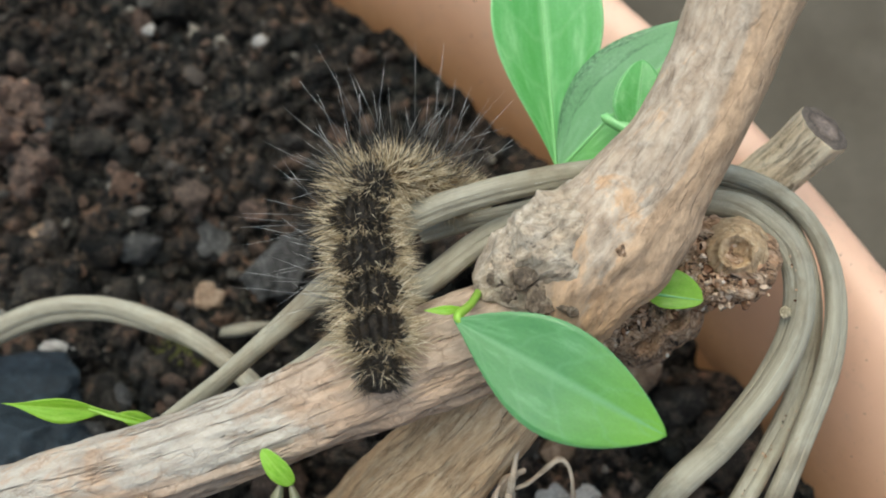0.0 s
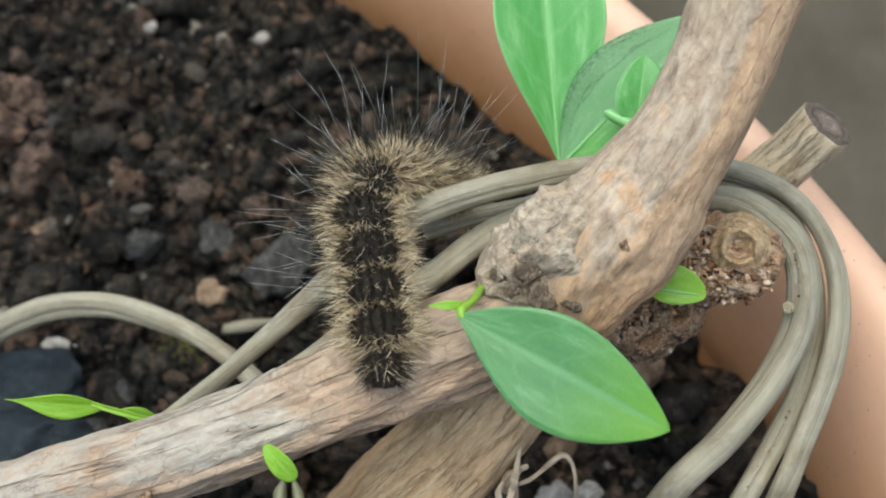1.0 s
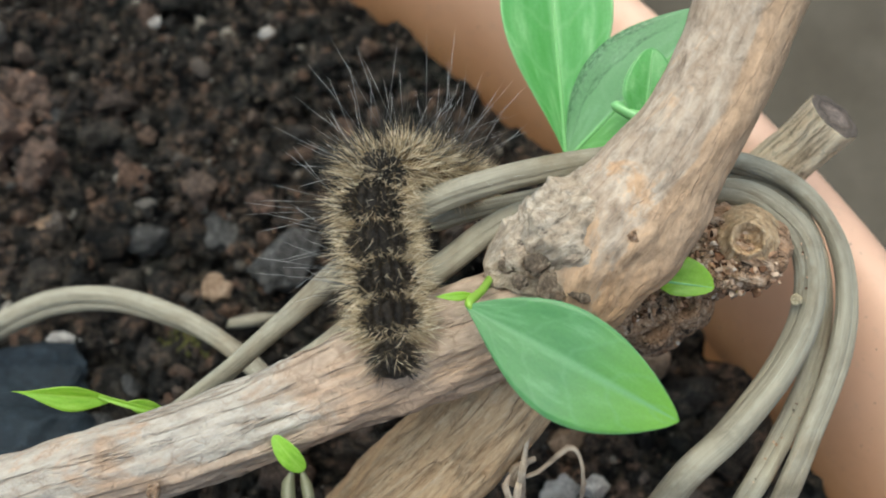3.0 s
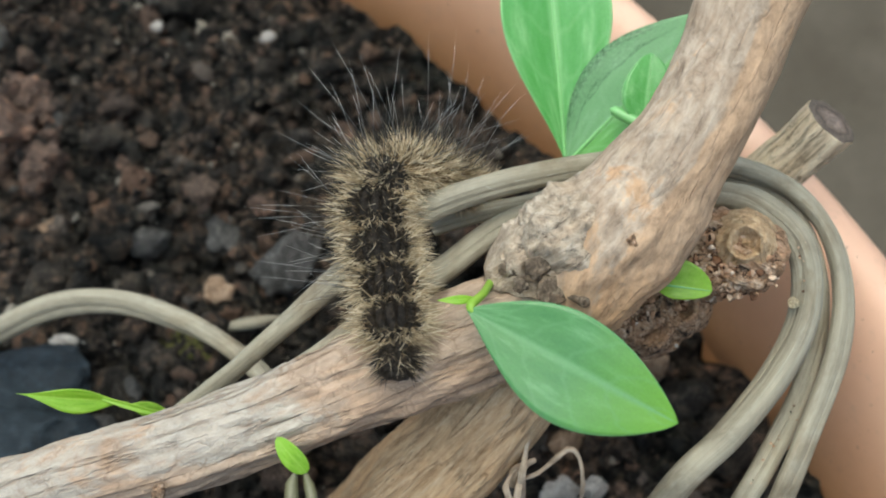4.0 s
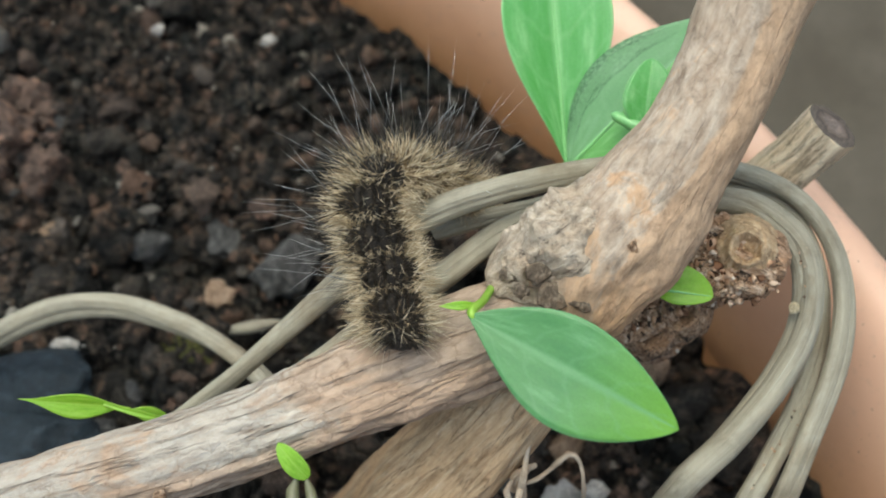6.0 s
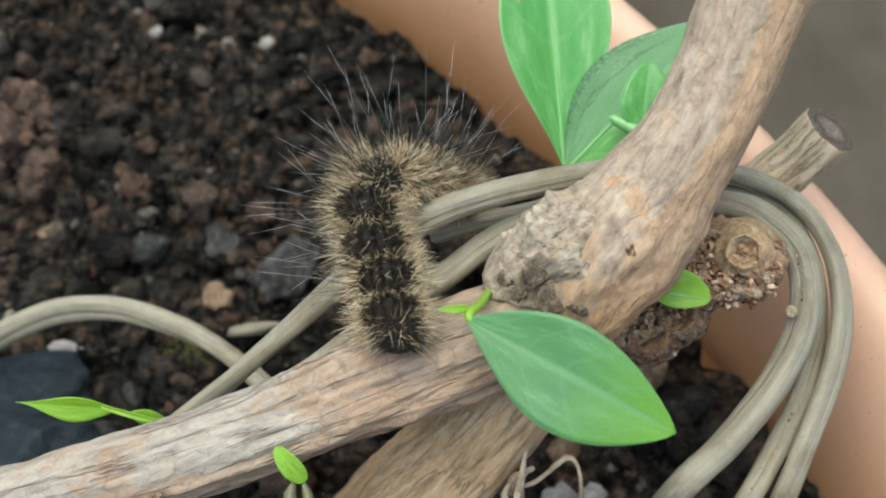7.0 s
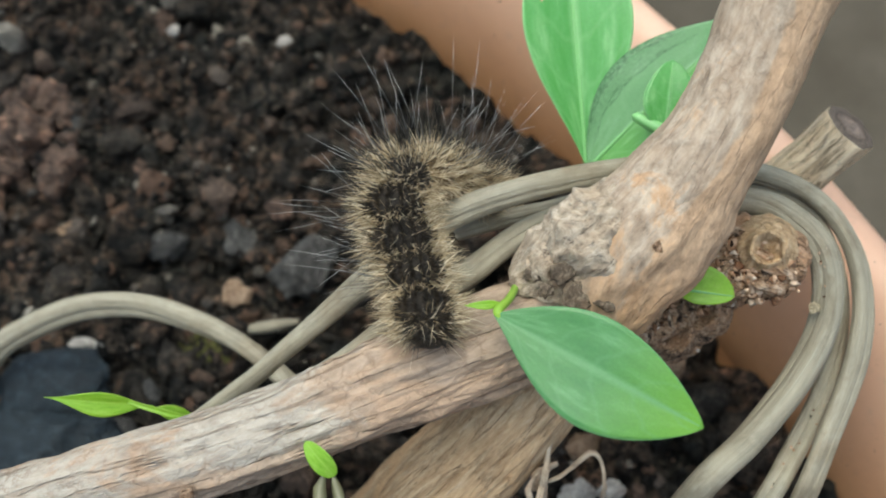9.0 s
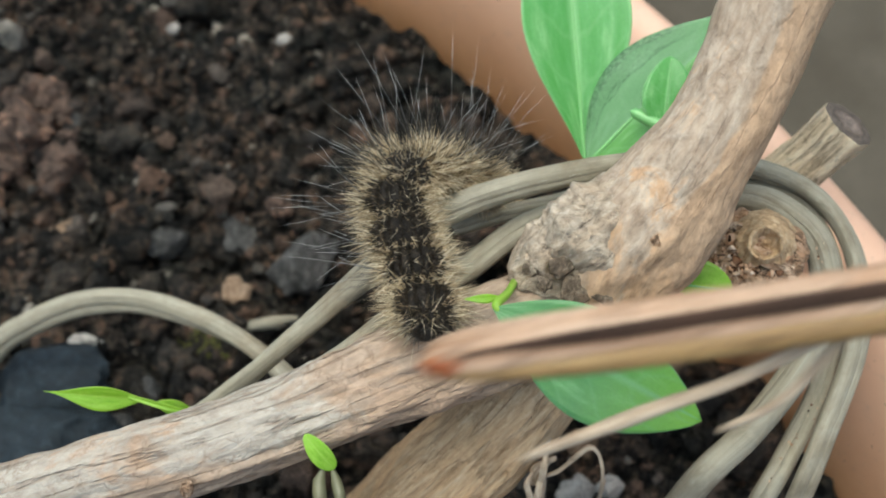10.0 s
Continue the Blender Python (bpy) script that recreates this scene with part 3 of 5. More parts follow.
def soil_crumbs(bed):
    """Crumbs, grit and clods strewn over the soil where the view passes."""
    rng = np.random.default_rng(5)
    verts, faces, n = [], [], 0
    kinds = {s: [lump((1, 1, 1), s, 0.55, 3.4, q) for q in range(9)] for s in (1, 2, 3)}
    shapes, single = [mesh("clod", *kinds[3][q], CLOD_EACH) for q in range(9)], 0
    for count, lo, hi, sub in ((150, 0.0035, 0.0075, 3), (12000, 0.0004, 0.0011, 1), (5200, 0.0009, 0.002, 2), (900, 0.0018, 0.0036, 3)):
        xs, ys = rng.uniform(-0.135, 0.095, count), rng.uniform(0.035, 0.225, count)
        for x, y, z in zip(xs, ys, soil_height(xs, ys)):
            r = lo * (hi / lo) ** rng.random()
            if math.hypot(x - POT.x, y - POT.y) > 0.3665 - r:
                continue
            if r > 0.0009 and any(math.hypot(x - a, y - b) < c + r for a, b, c in CLEAR):
                continue
            shape = rng.integers(9)
            v, f = kinds[sub][shape]
            if sub == 3 and single < 290 and -0.1 < x < 0.075 and y < 0.2:
                single += 1
                ob = part("clod", shapes[shape], bed)
                ob.scale = [r * q for q in rng.uniform(0.65, 1.2, 3)]
                ob.rotation_euler = rng.uniform(0, 6.28, 3)
                ob.location = (x, y, z + r * rng.uniform(0.0, 0.55))
                continue
            e = Euler(rng.uniform(0, 6.28, 3)).to_matrix()
            v = (v * rng.uniform(0.65, 1.2, 3)) @ np.array(e).T * r
            v = v + np.array([x, y, 0])
            v[:, 2] += z + r * rng.uniform(0.0, 0.55)
            verts.append(v)
            faces.append(f + n)
            n += len(v)
    me = mesh("soil_crumbs", np.vstack(verts), np.vstack(faces), CLODS)
    thing("soil_crumbs", (0, 0, 0), me, "loose dark and reddish soil crumbs with grit", "soil", "", "stuff")


def pebble(at, size, turn, mat, label, seed, sub=4, bumps=0.3):
    v, f = lump(size, sub, bumps, 3.6, seed)
    v = v @ np.array(Euler([radians(a) for a in turn]).to_matrix()).T
    lift = soil_height(np.array([at[0]]), np.array([at[1]]))[0]
    thing("pebble", (at[0], at[1], lift + (0.0024 + 0.5 * min(size) if mat is STONE_WHITE else 0.35 * min(size))), mesh("pebble", v, f, mat), label, "stone", "stones on the soil")


def clod(at, size, mat, label, seed):
    """A clod of baked earth: a mass of crumbs that hold together."""
    rng = np.random.default_rng(seed + 300)
    base = Vector((at[0], at[1], soil_height(np.array([at[0]]), np.array([at[1]]))[0]))
    mass = thing("soil_clod", base, None, label, "soil clod", "clods on the soil")
    for k in range(24):
        a, far = rng.uniform(0, 6.28), math.sqrt(rng.random()) * 0.85 if k else 0.0
        place = base + Vector((size[0] * far * math.cos(a), size[1] * far * math.sin(a), size[2] * (0.7 - 0.75 * far ** 2) * rng.uniform(0.5, 1.0)))
        q = min(size[:2]) * (0.6 if k == 0 else rng.uniform(0.24, 0.5))
        v, f = lump((q, q * rng.uniform(0.7, 1.0), q * rng.uniform(0.6, 0.9)), 4, 0.5, 4, seed * 20 + k)
        part("crumb", mesh("crumb", v @ np.array(Euler(rng.uniform(0, 6.28, 3)).to_matrix()).T, f, mat), mass, place)


def pebbles():
    rows = [
        ((-0.0943, 0.0993, 0.0000), (0.0046, 0.0019, 0.0022), (0, 5, -4), STONE_WHITE, "small off-white stone chip on the dark soil"),
        ((-0.0488, 0.1839, 0.0000), (0.0026, 0.0015, 0.0016), (0, 0, 20), STONE_WHITE, "small off-white grit stone on the dark soil"),
        ((-0.0406, 0.1188, 0.0000), (0.0095, 0.0075, 0.006), (20, 10, 40), STONE_GREY, "rounded dusty grey stone half sunk in soil"),
        ((-0.0583, 0.1114, 0.0000), (0.0042, 0.0034, 0.003), (0, 30, 0), STONE_TAN, "small rounded tan stone on the soil"),
        ((-0.1008, 0.0906, 0.0000), (0.017, 0.0125, 0.007), (8, -12, 20), STONE_BLUE, "large blue-black slate lump with flat faces"),
        ((-0.0998, 0.0752, 0.0000), (0.018, 0.0125, 0.009), (-15, 10, -10), STONE_BLUE, "large blue-black slate lump with flat faces"),
        ((-0.0848, 0.0892, 0.0000), (0.0046, 0.0036, 0.003), (0, 20, 10), STONE_GREY, "small pale grey stone beside the slate"),
        ((-0.0781, 0.0885, 0.0000), (0.0022, 0.0042, 0.003), (0, 20, 10), STONE_GREY, "small pale grey stone beside the slate"),
        ((-0.0866, 0.0773, 0.0000), (0.0075, 0.0062, 0.005), (0, 25, 10), STONE_GREY, "grey stone beside the slate"),
        ((-0.1148, 0.1560, 0.0000), (0.0150, 0.0165, 0.009), (0, 15, 0), STONE_RED, "large red-brown clod of baked earth"),
        ((-0.1042, 0.1612, 0.0060), (0.0045, 0.0035, 0.003), (0, 15, 0), STONE_GREY, "small grey stone beside red-brown earth"),
        ((-0.0511, 0.1684, 0.0000), (0.0095, 0.0088, 0.007), (0, 15, 70), EARTH, "rounded dark brown soil clod"),
        ((-0.0765, 0.1270, 0.0000), (0.0062, 0.0052, 0.004), (0, 15, 20), STONE_GREY, "rounded purple-grey stone on the soil"),
        ((-0.0580, 0.1302, 0.0000), (0.005, 0.006, 0.004), (0, 15, 20), STONE_GREY, "rounded grey stone on the soil"),
        ((-0.0481, 0.1343, 0.0000), (0.0036, 0.0032, 0.0028), (0, 15, 20), STONE_RED, "small brick-red chip on the soil"),
        ((-0.0879, 0.2030, 0.0000), (0.006, 0.005, 0.004), (0, 5, 20), STONE_RED, "red-brown clod of baked earth"),
        ((-0.0854, 0.1501, 0.0000), (0.0034, 0.003, 0.003), (0, 5, 20), STONE_RED, "small brick-red chip on the soil"),
        ((-0.0288, 0.1636, 0.0000), (0.0036, 0.0048, 0.003), (0, 5, 20), STONE_RED, "small brick-red chip on the soil"),
        ((-0.1052, 0.1302, 0.0000), (0.006, 0.0045, 0.003), (0, 5, 20), STONE_TAN, "pink-tan stone on the soil"),
        ((-0.0821, 0.1933, 0.0000), (0.002, 0.0017, 0.0018), (0, 5, 20), STONE_WHITE, "small off-white grit stone on the dark soil"),
        ((-0.0810, 0.1038, 0.0000), (0.004, 0.0034, 0.003), (0, 5, 20), STONE_RED, "small brick-red chip on the soil"),
        ((0.0252, 0.0606, 0.0000), (0.0052, 0.0036, 0.0048), (0, 25, 20), STONE_WHITE, "pale stone among dry rootlets"),
        ((0.0322, 0.0606, 0.0000), (0.0034, 0.0030, 0.0034), (0, 25, 20), STONE_WHITE, "pale stone among dry rootlets"),
        ((0.0276, 0.0735, 0.0000), (0.0050, 0.0034, 0.0045), (0, 25, 20), STONE_TAN, "tan stone among dry rootlets"),
        ((0.0470, 0.0910, 0.0000), (0.004, 0.0045, 0.012), (10, 5, 20), STONE_TAN, "upright rounded pink-grey stone under the branch"),
    ]
    for k, (at, size, turn, mat, label) in enumerate(rows):
        if "clod" in label:
            clod(at, size, mat, label, k + 1)
        else:
            pebble(at, size, turn, mat, label, k + 1)


# ---- the cut shrub ----
def limb(name, pts, radii, mats, parent, label="", **kw):
    v, f, g, s = tube(pts, radii, **kw)
    return part(name, mesh(name, v, f, mats, g, s), parent, pts[0], label)


def leaf_mesh(length_dir, across, up, left, right, fold=0.15, arch=0.08, blunt=0.85, blunt_right=None, sharp=1.0, end=None, thick=0.0003, wave=0.0, rows=40, half=9, seed=0, mat=None, hole=None):
    """Blade from its base at the origin to length_dir. left and right: the widths to either side; fold: how far the sides rise; arch: how far the middle rises."""
    L, A, U = (np.array(q, float) for q in (length_dir, across, up))
    size = np.linalg.norm(L)
    v, g = [], []
    for i in range(rows + 1):
        t = i / rows
        one, two = (max(0.0, math.sin(math.pi * t ** q)) ** (sharp if t ** q < 0.5 or not end else end) * (1 - 0.12 * t) + 0.012 for q in (blunt, blunt_right or blunt))
        for j in range(-half, half + 1):
            q = j / half
            w = two if q > 0 else one
            wide = (right if q > 0 else left) * w * q
            rise = fold * abs(wide) + arch * size * math.sin(math.pi * t) + wave * size * w * q * q * math.sin(9 * t + 2 * q + seed)
            v.append(L * t + A * wide + U * rise)
            g.append((q, t, 0))
    v = np.array(v)
    m = 2 * half + 1
    n = len(v)
    f = []
    for i in range(rows):
        for j in range(m - 1):
            a = (i * m + j, i * m + j + 1, (i + 1) * m + j + 1, (i + 1) * m + j)
            if hole and math.hypot((i / rows - hole[0]) / hole[2], ((j + 0.5) / half - 1 - hole[1]) / hole[3]) < 1:
                continue
            f.append(a)
            f.append(tuple(k + n for k in a[::-1]))
    rim = [(0, j) for j in range(m)] + [(i, m - 1) for i in range(1, rows + 1)] + [(rows, j) for j in range(m - 2, -1, -1)] + [(i, 0) for i in range(rows - 1, 0, -1)]
    loop = [i * m + j for i, j in rim]
    for a, b in zip(loop, loop[1:] + loop[:1]):
        f.append((b, a, a + n, b + n))
    v = np.vstack([v, v - U * thick])
    return mesh("blade", v, f, mat or LEAF, np.vstack([g, g]))


def rib_mesh(length_dir, up, arch, size0, above, mat):
    L, U = np.array(length_dir, float), np.array(up, float)
    size = np.linalg.norm(L)
    pts = [L * t + U * (arch * size * math.sin(math.pi * t) + above) for t in (0.0, 0.2, 0.4, 0.6, 0.8, 0.97)]
    v, f, g, s = tube(pts, [size0, size0 * 0.85, size0 * 0.7, size0 * 0.5, size0 * 0.35, size0 * 0.15], 8, 30)
    return mesh("midrib", v + pts[0], f, mat, np.c_[g[:, 0] * 100, g[:, 2] / size, g[:, 1] * 0])


def leaf(parent, base, tip, left, right, up=VIEW, fold=0.15, arch=0.08, mat=None, ribmat=None, rib=0.0005, label="", **kw):
    """A leaf of a plant with its blade, midrib; left and right as seen from base to tip, with up towards the eye."""
    base, tip = Vector(base), Vector(tip)
    along = tip - base
    d = along.normalized()
    up = Vector(up)
    up = (up - d * up.dot(d)).normalized()
    across = d.cross(up)
    ob = new("leaf", leaf_mesh(along, across, up, left, right, fold, arch, mat=mat, **kw))
    if parent:
        ob.parent = parent
        ob.location = base - PLACE[parent.name]
    else:
        ob.location = base
    PLACE[ob.name] = base
    tagged(ob, label)
    if rib:
        part("midrib", rib_mesh(along, up, arch, rib, rib * 0.25, ribmat or RIB), ob)
    return ob


def stalk(name, pts, radii, mat, parent, label="", along=30, around=12):
    v, f, g, s = tube(pts, radii, around, along, round_ends=(False, True))
    g = np.c_[g[:, 0] * 100, g[:, 2] * 20, g[:, 1] * 0]
    return part(name, mesh(name, v, f, [mat, mat], g, s), parent, pts[0], label)


def shrub():
    root = (-0.0212, 0.0527, 0.0000)
    plant = thing("cut_shrub", root, None, "pruned woody shrub with pale bark, cut stubs and fresh leaves", "shrub")
    # the trunk leans out of the soil to the fork
    limb("trunk", [(-0.0295, 0.0416, -0.0100), (-0.0107, 0.0519, 0.0358), (0.0017, 0.0606, 0.0509), (0.0118, 0.0690, 0.0615), (0.0182, 0.0756, 0.0711)], [0.0125, 0.0112, 0.0102, 0.0096, 0.009],
         [BARK_BROWN, CUT_DARK], plant, "brown fibrous trunk", around=96, along=190, rough=[(0.0008, 0.004, 0.02), (0.0005, 0.0014, 0.02), (0.0002, 0.001, 0.005)], seed=1)
    # the pale branch that lies across
    lying = [(-0.1282, 0.0307, 0.0425), (-0.0933, 0.0397, 0.0643), (-0.0698, 0.0457, 0.0727), (-0.0465, 0.0517, 0.0760), (-0.0254, 0.0589, 0.0793), (-0.0081, 0.0654, 0.0813), (0.0066, 0.0726, 0.0785), (0.0181, 0.0788, 0.0737)]
    thick = [0.0085, 0.0082, 0.0076, 0.0077, 0.0078, 0.0082, 0.0088, 0.009]
    limb("branch", lying, thick, [BARK_PALE, CUT_DARK], plant, "pale peeling bark branch", around=110, along=330, rough=[(0.0008, 0.005, 0.025), (0.0003, 0.0014, 0.006), (0.0002, 0.0018, 0.03), (0.0005, 0.0011, 0.007, (0.2, 0.2, 0.2, 0.4, 0.8, 1.3, 1.2, 0.8))], seed=2)
    v, f = lump((0.0011, 0.0016, 0.0011), 3, 0.3, 3, 9)
    part("bud_scar", mesh("bud_scar", v, f, BARK_GRITTY, v), plant, (-0.0490, 0.0432, 0.0808), "small brown bud scar")
    # the thick stump that rises towards the eye
    limb("branch", [(0.0642, 0.1412, 0.1326), (0.0564, 0.1293, 0.1227), (0.0497, 0.1187, 0.1144), (0.0455, 0.1089, 0.1076), (0.0399, 0.0994, 0.1016), (0.0340, 0.0920, 0.0953), (0.0285, 0.0857, 0.0902), (0.0247, 0.0806, 0.0856), (0.0229, 0.0768, 0.0805), (0.0223, 0.0747, 0.0762)],
         [0.0092, 0.0092, 0.009, 0.0087, 0.0089, 0.0102, 0.0115, 0.0101, 0.0086, 0.006],
         [BARK_STUMP, TORN], plant, "thick beige branch with peeling bark", around=120, along=320,
         rough=[(0.0011, 0.007, 0.02, (0.3, 0.3, 0.4, 0.7, 1.1, 1.2)), (0.0005, 0.002, 0.005, (0.2, 0.2, 0.22, 0.4, 1.0, 1.4))], seed=3,
         dents=[((0.0204, 0.0829, 0.0944), 0.002, 0.001)])
    limb("torn_flare", [(0.0298, 0.0923, 0.0955), (0.0231, 0.0870, 0.0919), (0.0174, 0.0830, 0.0889), (0.0116, 0.0805, 0.0856)], [0.0075, 0.0088, 0.0088, 0.006],
         [TORN, TORN], plant, "pale flaking wood where the branch was torn", around=120, along=150, rough=[(0.0012, 0.005, 0.006), (0.0007, 0.0018, 0.002)], round_ends=(True, True), seed=19,
         dents=[((0.0141, 0.0780, 0.0948), 0.0022, 0.0034), ((0.0164, 0.0747, 0.0928), 0.003, 0.0036), ((0.0210, 0.0734, 0.0927), 0.0022, 0.003)])
    limb("torn_stub", [(0.0274, 0.0871, 0.0853), (0.0203, 0.0842, 0.0856), (0.0134, 0.0821, 0.0852), (0.0085, 0.0810, 0.0841), (0.0058, 0.0805, 0.0828)], [0.0102, 0.0102, 0.009, 0.007, 0.0045],
         [TORN, TORN], plant, "torn pale stub of decayed wood with dark hollows", around=120, along=170, rough=[(0.0014, 0.006, 0.006), (0.0008, 0.002, 0.002)], round_ends=(False, True), seed=13,
         dents=[((0.0133, 0.0784, 0.0929), 0.0022, 0.003), ((0.0165, 0.0754, 0.0903), 0.003, 0.0035), ((0.0115, 0.0760, 0.0890), 0.0018, 0.002), ((0.0092, 0.0814, 0.0909), 0.0014, 0.0016)])
    for k, (place, size) in enumerate([((0.0141, 0.0787, 0.0928), (0.0022, 0.0023, 0.0008)), ((0.0164, 0.0755, 0.0906), (0.0038, 0.0024, 0.001)), ((0.0210, 0.0742, 0.0907), (0.002, 0.0023, 0.001)), ((0.0110, 0.0760, 0.0910), (0.0013, 0.0012, 0.0009)), ((0.0083, 0.0790, 0.0903), (0.0009, 0.0012, 0.0007))]):
        v, f = lump(size, 4, 0.4, 5, k + 3)
        v = v @ np.array(Matrix((RIGHT, AWAY, VIEW)))
        part("hollow", mesh("hollow", v, f, HOLLOW, v), plant, place, "dark grey-brown decayed hollow")
    v, f = lump((0.0016, 0.0019, 0.0008), 3, 0.2, 3, 2)
    part("bark_scar", mesh("bark_scar", v, f, BARK_GRITTY, v), plant, (0.0297, 0.0805, 0.0996), "small dark scar in the bark")
    # the dry cut stub beyond the vines
    stub = limb("stub", [(0.0464, 0.0988, 0.0499), (0.0597, 0.1095, 0.0583), (0.0686, 0.1143, 0.0678), (0.0739, 0.1173, 0.0759)], [0.006, 0.0057, 0.0056, 0.0057],
                [BARK_DRY, SAWN], plant, "sawn dry stub with cracked grey-tan wood", around=72, along=130, rough=[(0.0004, 0.002, 0.03), (0.0002, 0.0008, 0.006)], seed=4)
    # the knotted, gritty elbow
    limb("knotted_elbow", [(0.0219, 0.0838, 0.0617), (0.0322, 0.0852, 0.0624), (0.0428, 0.0884, 0.0661), (0.0490, 0.0894, 0.0731), (0.0544, 0.0876, 0.0751), (0.0579, 0.0861, 0.0727)], [0.009, 0.0092, 0.008, 0.0078, 0.0072, 0.004],
         [BARK_GRITTY, BARK_GRITTY], plant, "rough brown knotted wood caked with grit", around=110, along=170, rough=[(0.0016, 0.005, 0.006), (0.001, 0.0016, 0.0018)], seed=5,
         dents=[((0.0491, 0.0843, 0.0790), 0.002, 0.004), ((0.0476, 0.0897, 0.0799), 0.0016, 0.002), ((0.0465, 0.0812, 0.0682), 0.002, 0.003)])
    for k, (at, towards, r, label) in enumerate([((0.0522, 0.0877, 0.0828), (0.0455, 0.0750, 0.1084), 0.0046, "round pruning scar with curled bark ring"),
                                                 ((0.0368, 0.0788, 0.0655), (0.0343, 0.0671, 0.0826), 0.0062, "gritty broken knot"), ((0.0418, 0.0816, 0.0684), (0.0391, 0.0728, 0.0853), 0.0055, "hollow brown pruning scar")]):
        at, n = Vector(at), (Vector(towards) - Vector(at)).normalized()
        knot(plant, at, n, r, k, label)
    elbow_grit(plant, rows=[(0.0246, 0.0843, 0.0619), (0.0322, 0.0852, 0.0624), (0.0428, 0.0884, 0.0661), (0.0490, 0.0894, 0.0731), (0.0544, 0.0872, 0.0749)])
    # leaves
    big = leaf(plant, (0.0018, 0.0691, 0.0968), (0.0349, 0.0509, 0.0938), 0.0088, 0.0099, fold=0.06, arch=0.03, blunt=0.95, blunt_right=1.12, sharp=0.95, end=0.8, rib=0, wave=0.006, label="broad glossy green leaf with pale midrib", seed=1)
    stalk("petiole", [(0.0065, 0.0795, 0.0851), (0.0046, 0.0738, 0.0922), (0.0024, 0.0700, 0.0963), (0.0030, 0.0684, 0.0962)], [0.0007, 0.0007, 0.0008, 0.0004], LEAF_YOUNG, plant)
    leaf(plant, (0.0034, 0.0723, 0.0939), (-0.0031, 0.0716, 0.0947), 0.0009, 0.0007, mat=LEAF_YOUNG, rib=0, label="tiny yellow-green bract", rows=14, half=3)
    leaf(plant, (0.0227, 0.1131, 0.0665), (0.0182, 0.1632, 0.0877), 0.0115, 0.0119, mat=LEAF_FRESH, fold=0.42, arch=0.02, blunt=1.2, sharp=1.1, rows=90, half=20, rib=0.0004, wave=0.004, label="upright glossy green leaf with a small hole", seed=3, hole=(0.64, -0.62, 0.018, 0.08))
    leaf(plant, (0.0232, 0.1131, 0.0671), (0.0535, 0.1369, 0.0865), 0.0112, 0.0082, mat=LEAF_MINED_SHEEN, up=VIEW + AWAY * 0.45, fold=0.25, arch=0.03, rib=0.0004, label="folded green leaf with grey sheen", seed=5)
    leaf(plant, (0.0362, 0.1134, 0.0794), (0.0379, 0.1266, 0.0855), 0.0052, 0.0056, end=0.6, mat=LEAF_FRESH, fold=0.1, arch=0.05, rib=0.0003, label="small pale young leaf", seed=6, rows=24, half=5)
    stalk("petiole", [(0.0468, 0.1084, 0.0798), (0.0364, 0.1139, 0.0799), (0.0302, 0.1175, 0.0802)], [0.0013, 0.0013, 0.001], RIB, plant)
    stalk("petiole", [(0.0313, 0.1107, 0.0643), (0.0250, 0.1119, 0.0649), (0.0227, 0.1133, 0.0666)], [0.0011, 0.001, 0.0008], RIB, plant)
    leaf(plant, (0.0357, 0.0819, 0.0779), (0.0464, 0.0800, 0.0787), 0.0052, 0.0024, fold=0.1, arch=0.05, end=0.5, mat=LEAF_YOUNG, rib=0.0003, label="small bright yellow-green leaf", seed=7, rows=24, half=6)
    return plant, big, stub


def elbow_grit(plant, rows):
    """Crumbs of earth and bark stuck all over the knotted elbow."""
    rng = np.random.default_rng(77)
    line, _ = spline([(*p, r) for p, r in zip(rows, (0.0088, 0.0092, 0.008, 0.0078, 0.0072))], 200)
    verts, faces, n = [], [], 0
    shapes = [lump((1, 1, 1), 2, 0.6, 4, q) for q in range(6)]
    for _ in range(2600):
        p = line[rng.integers(200)]
        d = np.array(VIEW) * rng.uniform(0.3, 1) + np.array(AWAY) * rng.uniform(-0.8, 0.8) + np.array(RIGHT) * rng.uniform(-0.6, 0.6)
        d /= np.linalg.norm(d)
        v, f = shapes[rng.integers(6)]
        r = 0.00018 * 5 ** rng.random()
        v = v * r * rng.uniform(0.5, 1.5, 3) + p[:3] + d * p[3] * rng.uniform(0.82, 1.03)
        verts.append(v - np.array(rows[0]))
        faces.append(f + n)
        n += len(v)
    ob = part("grit", mesh("grit", np.vstack(verts), np.vstack(faces), GRIT), plant, rows[0], "brown and pale crumbs caked on the wood")
    tagged(ob, kind="stuff")


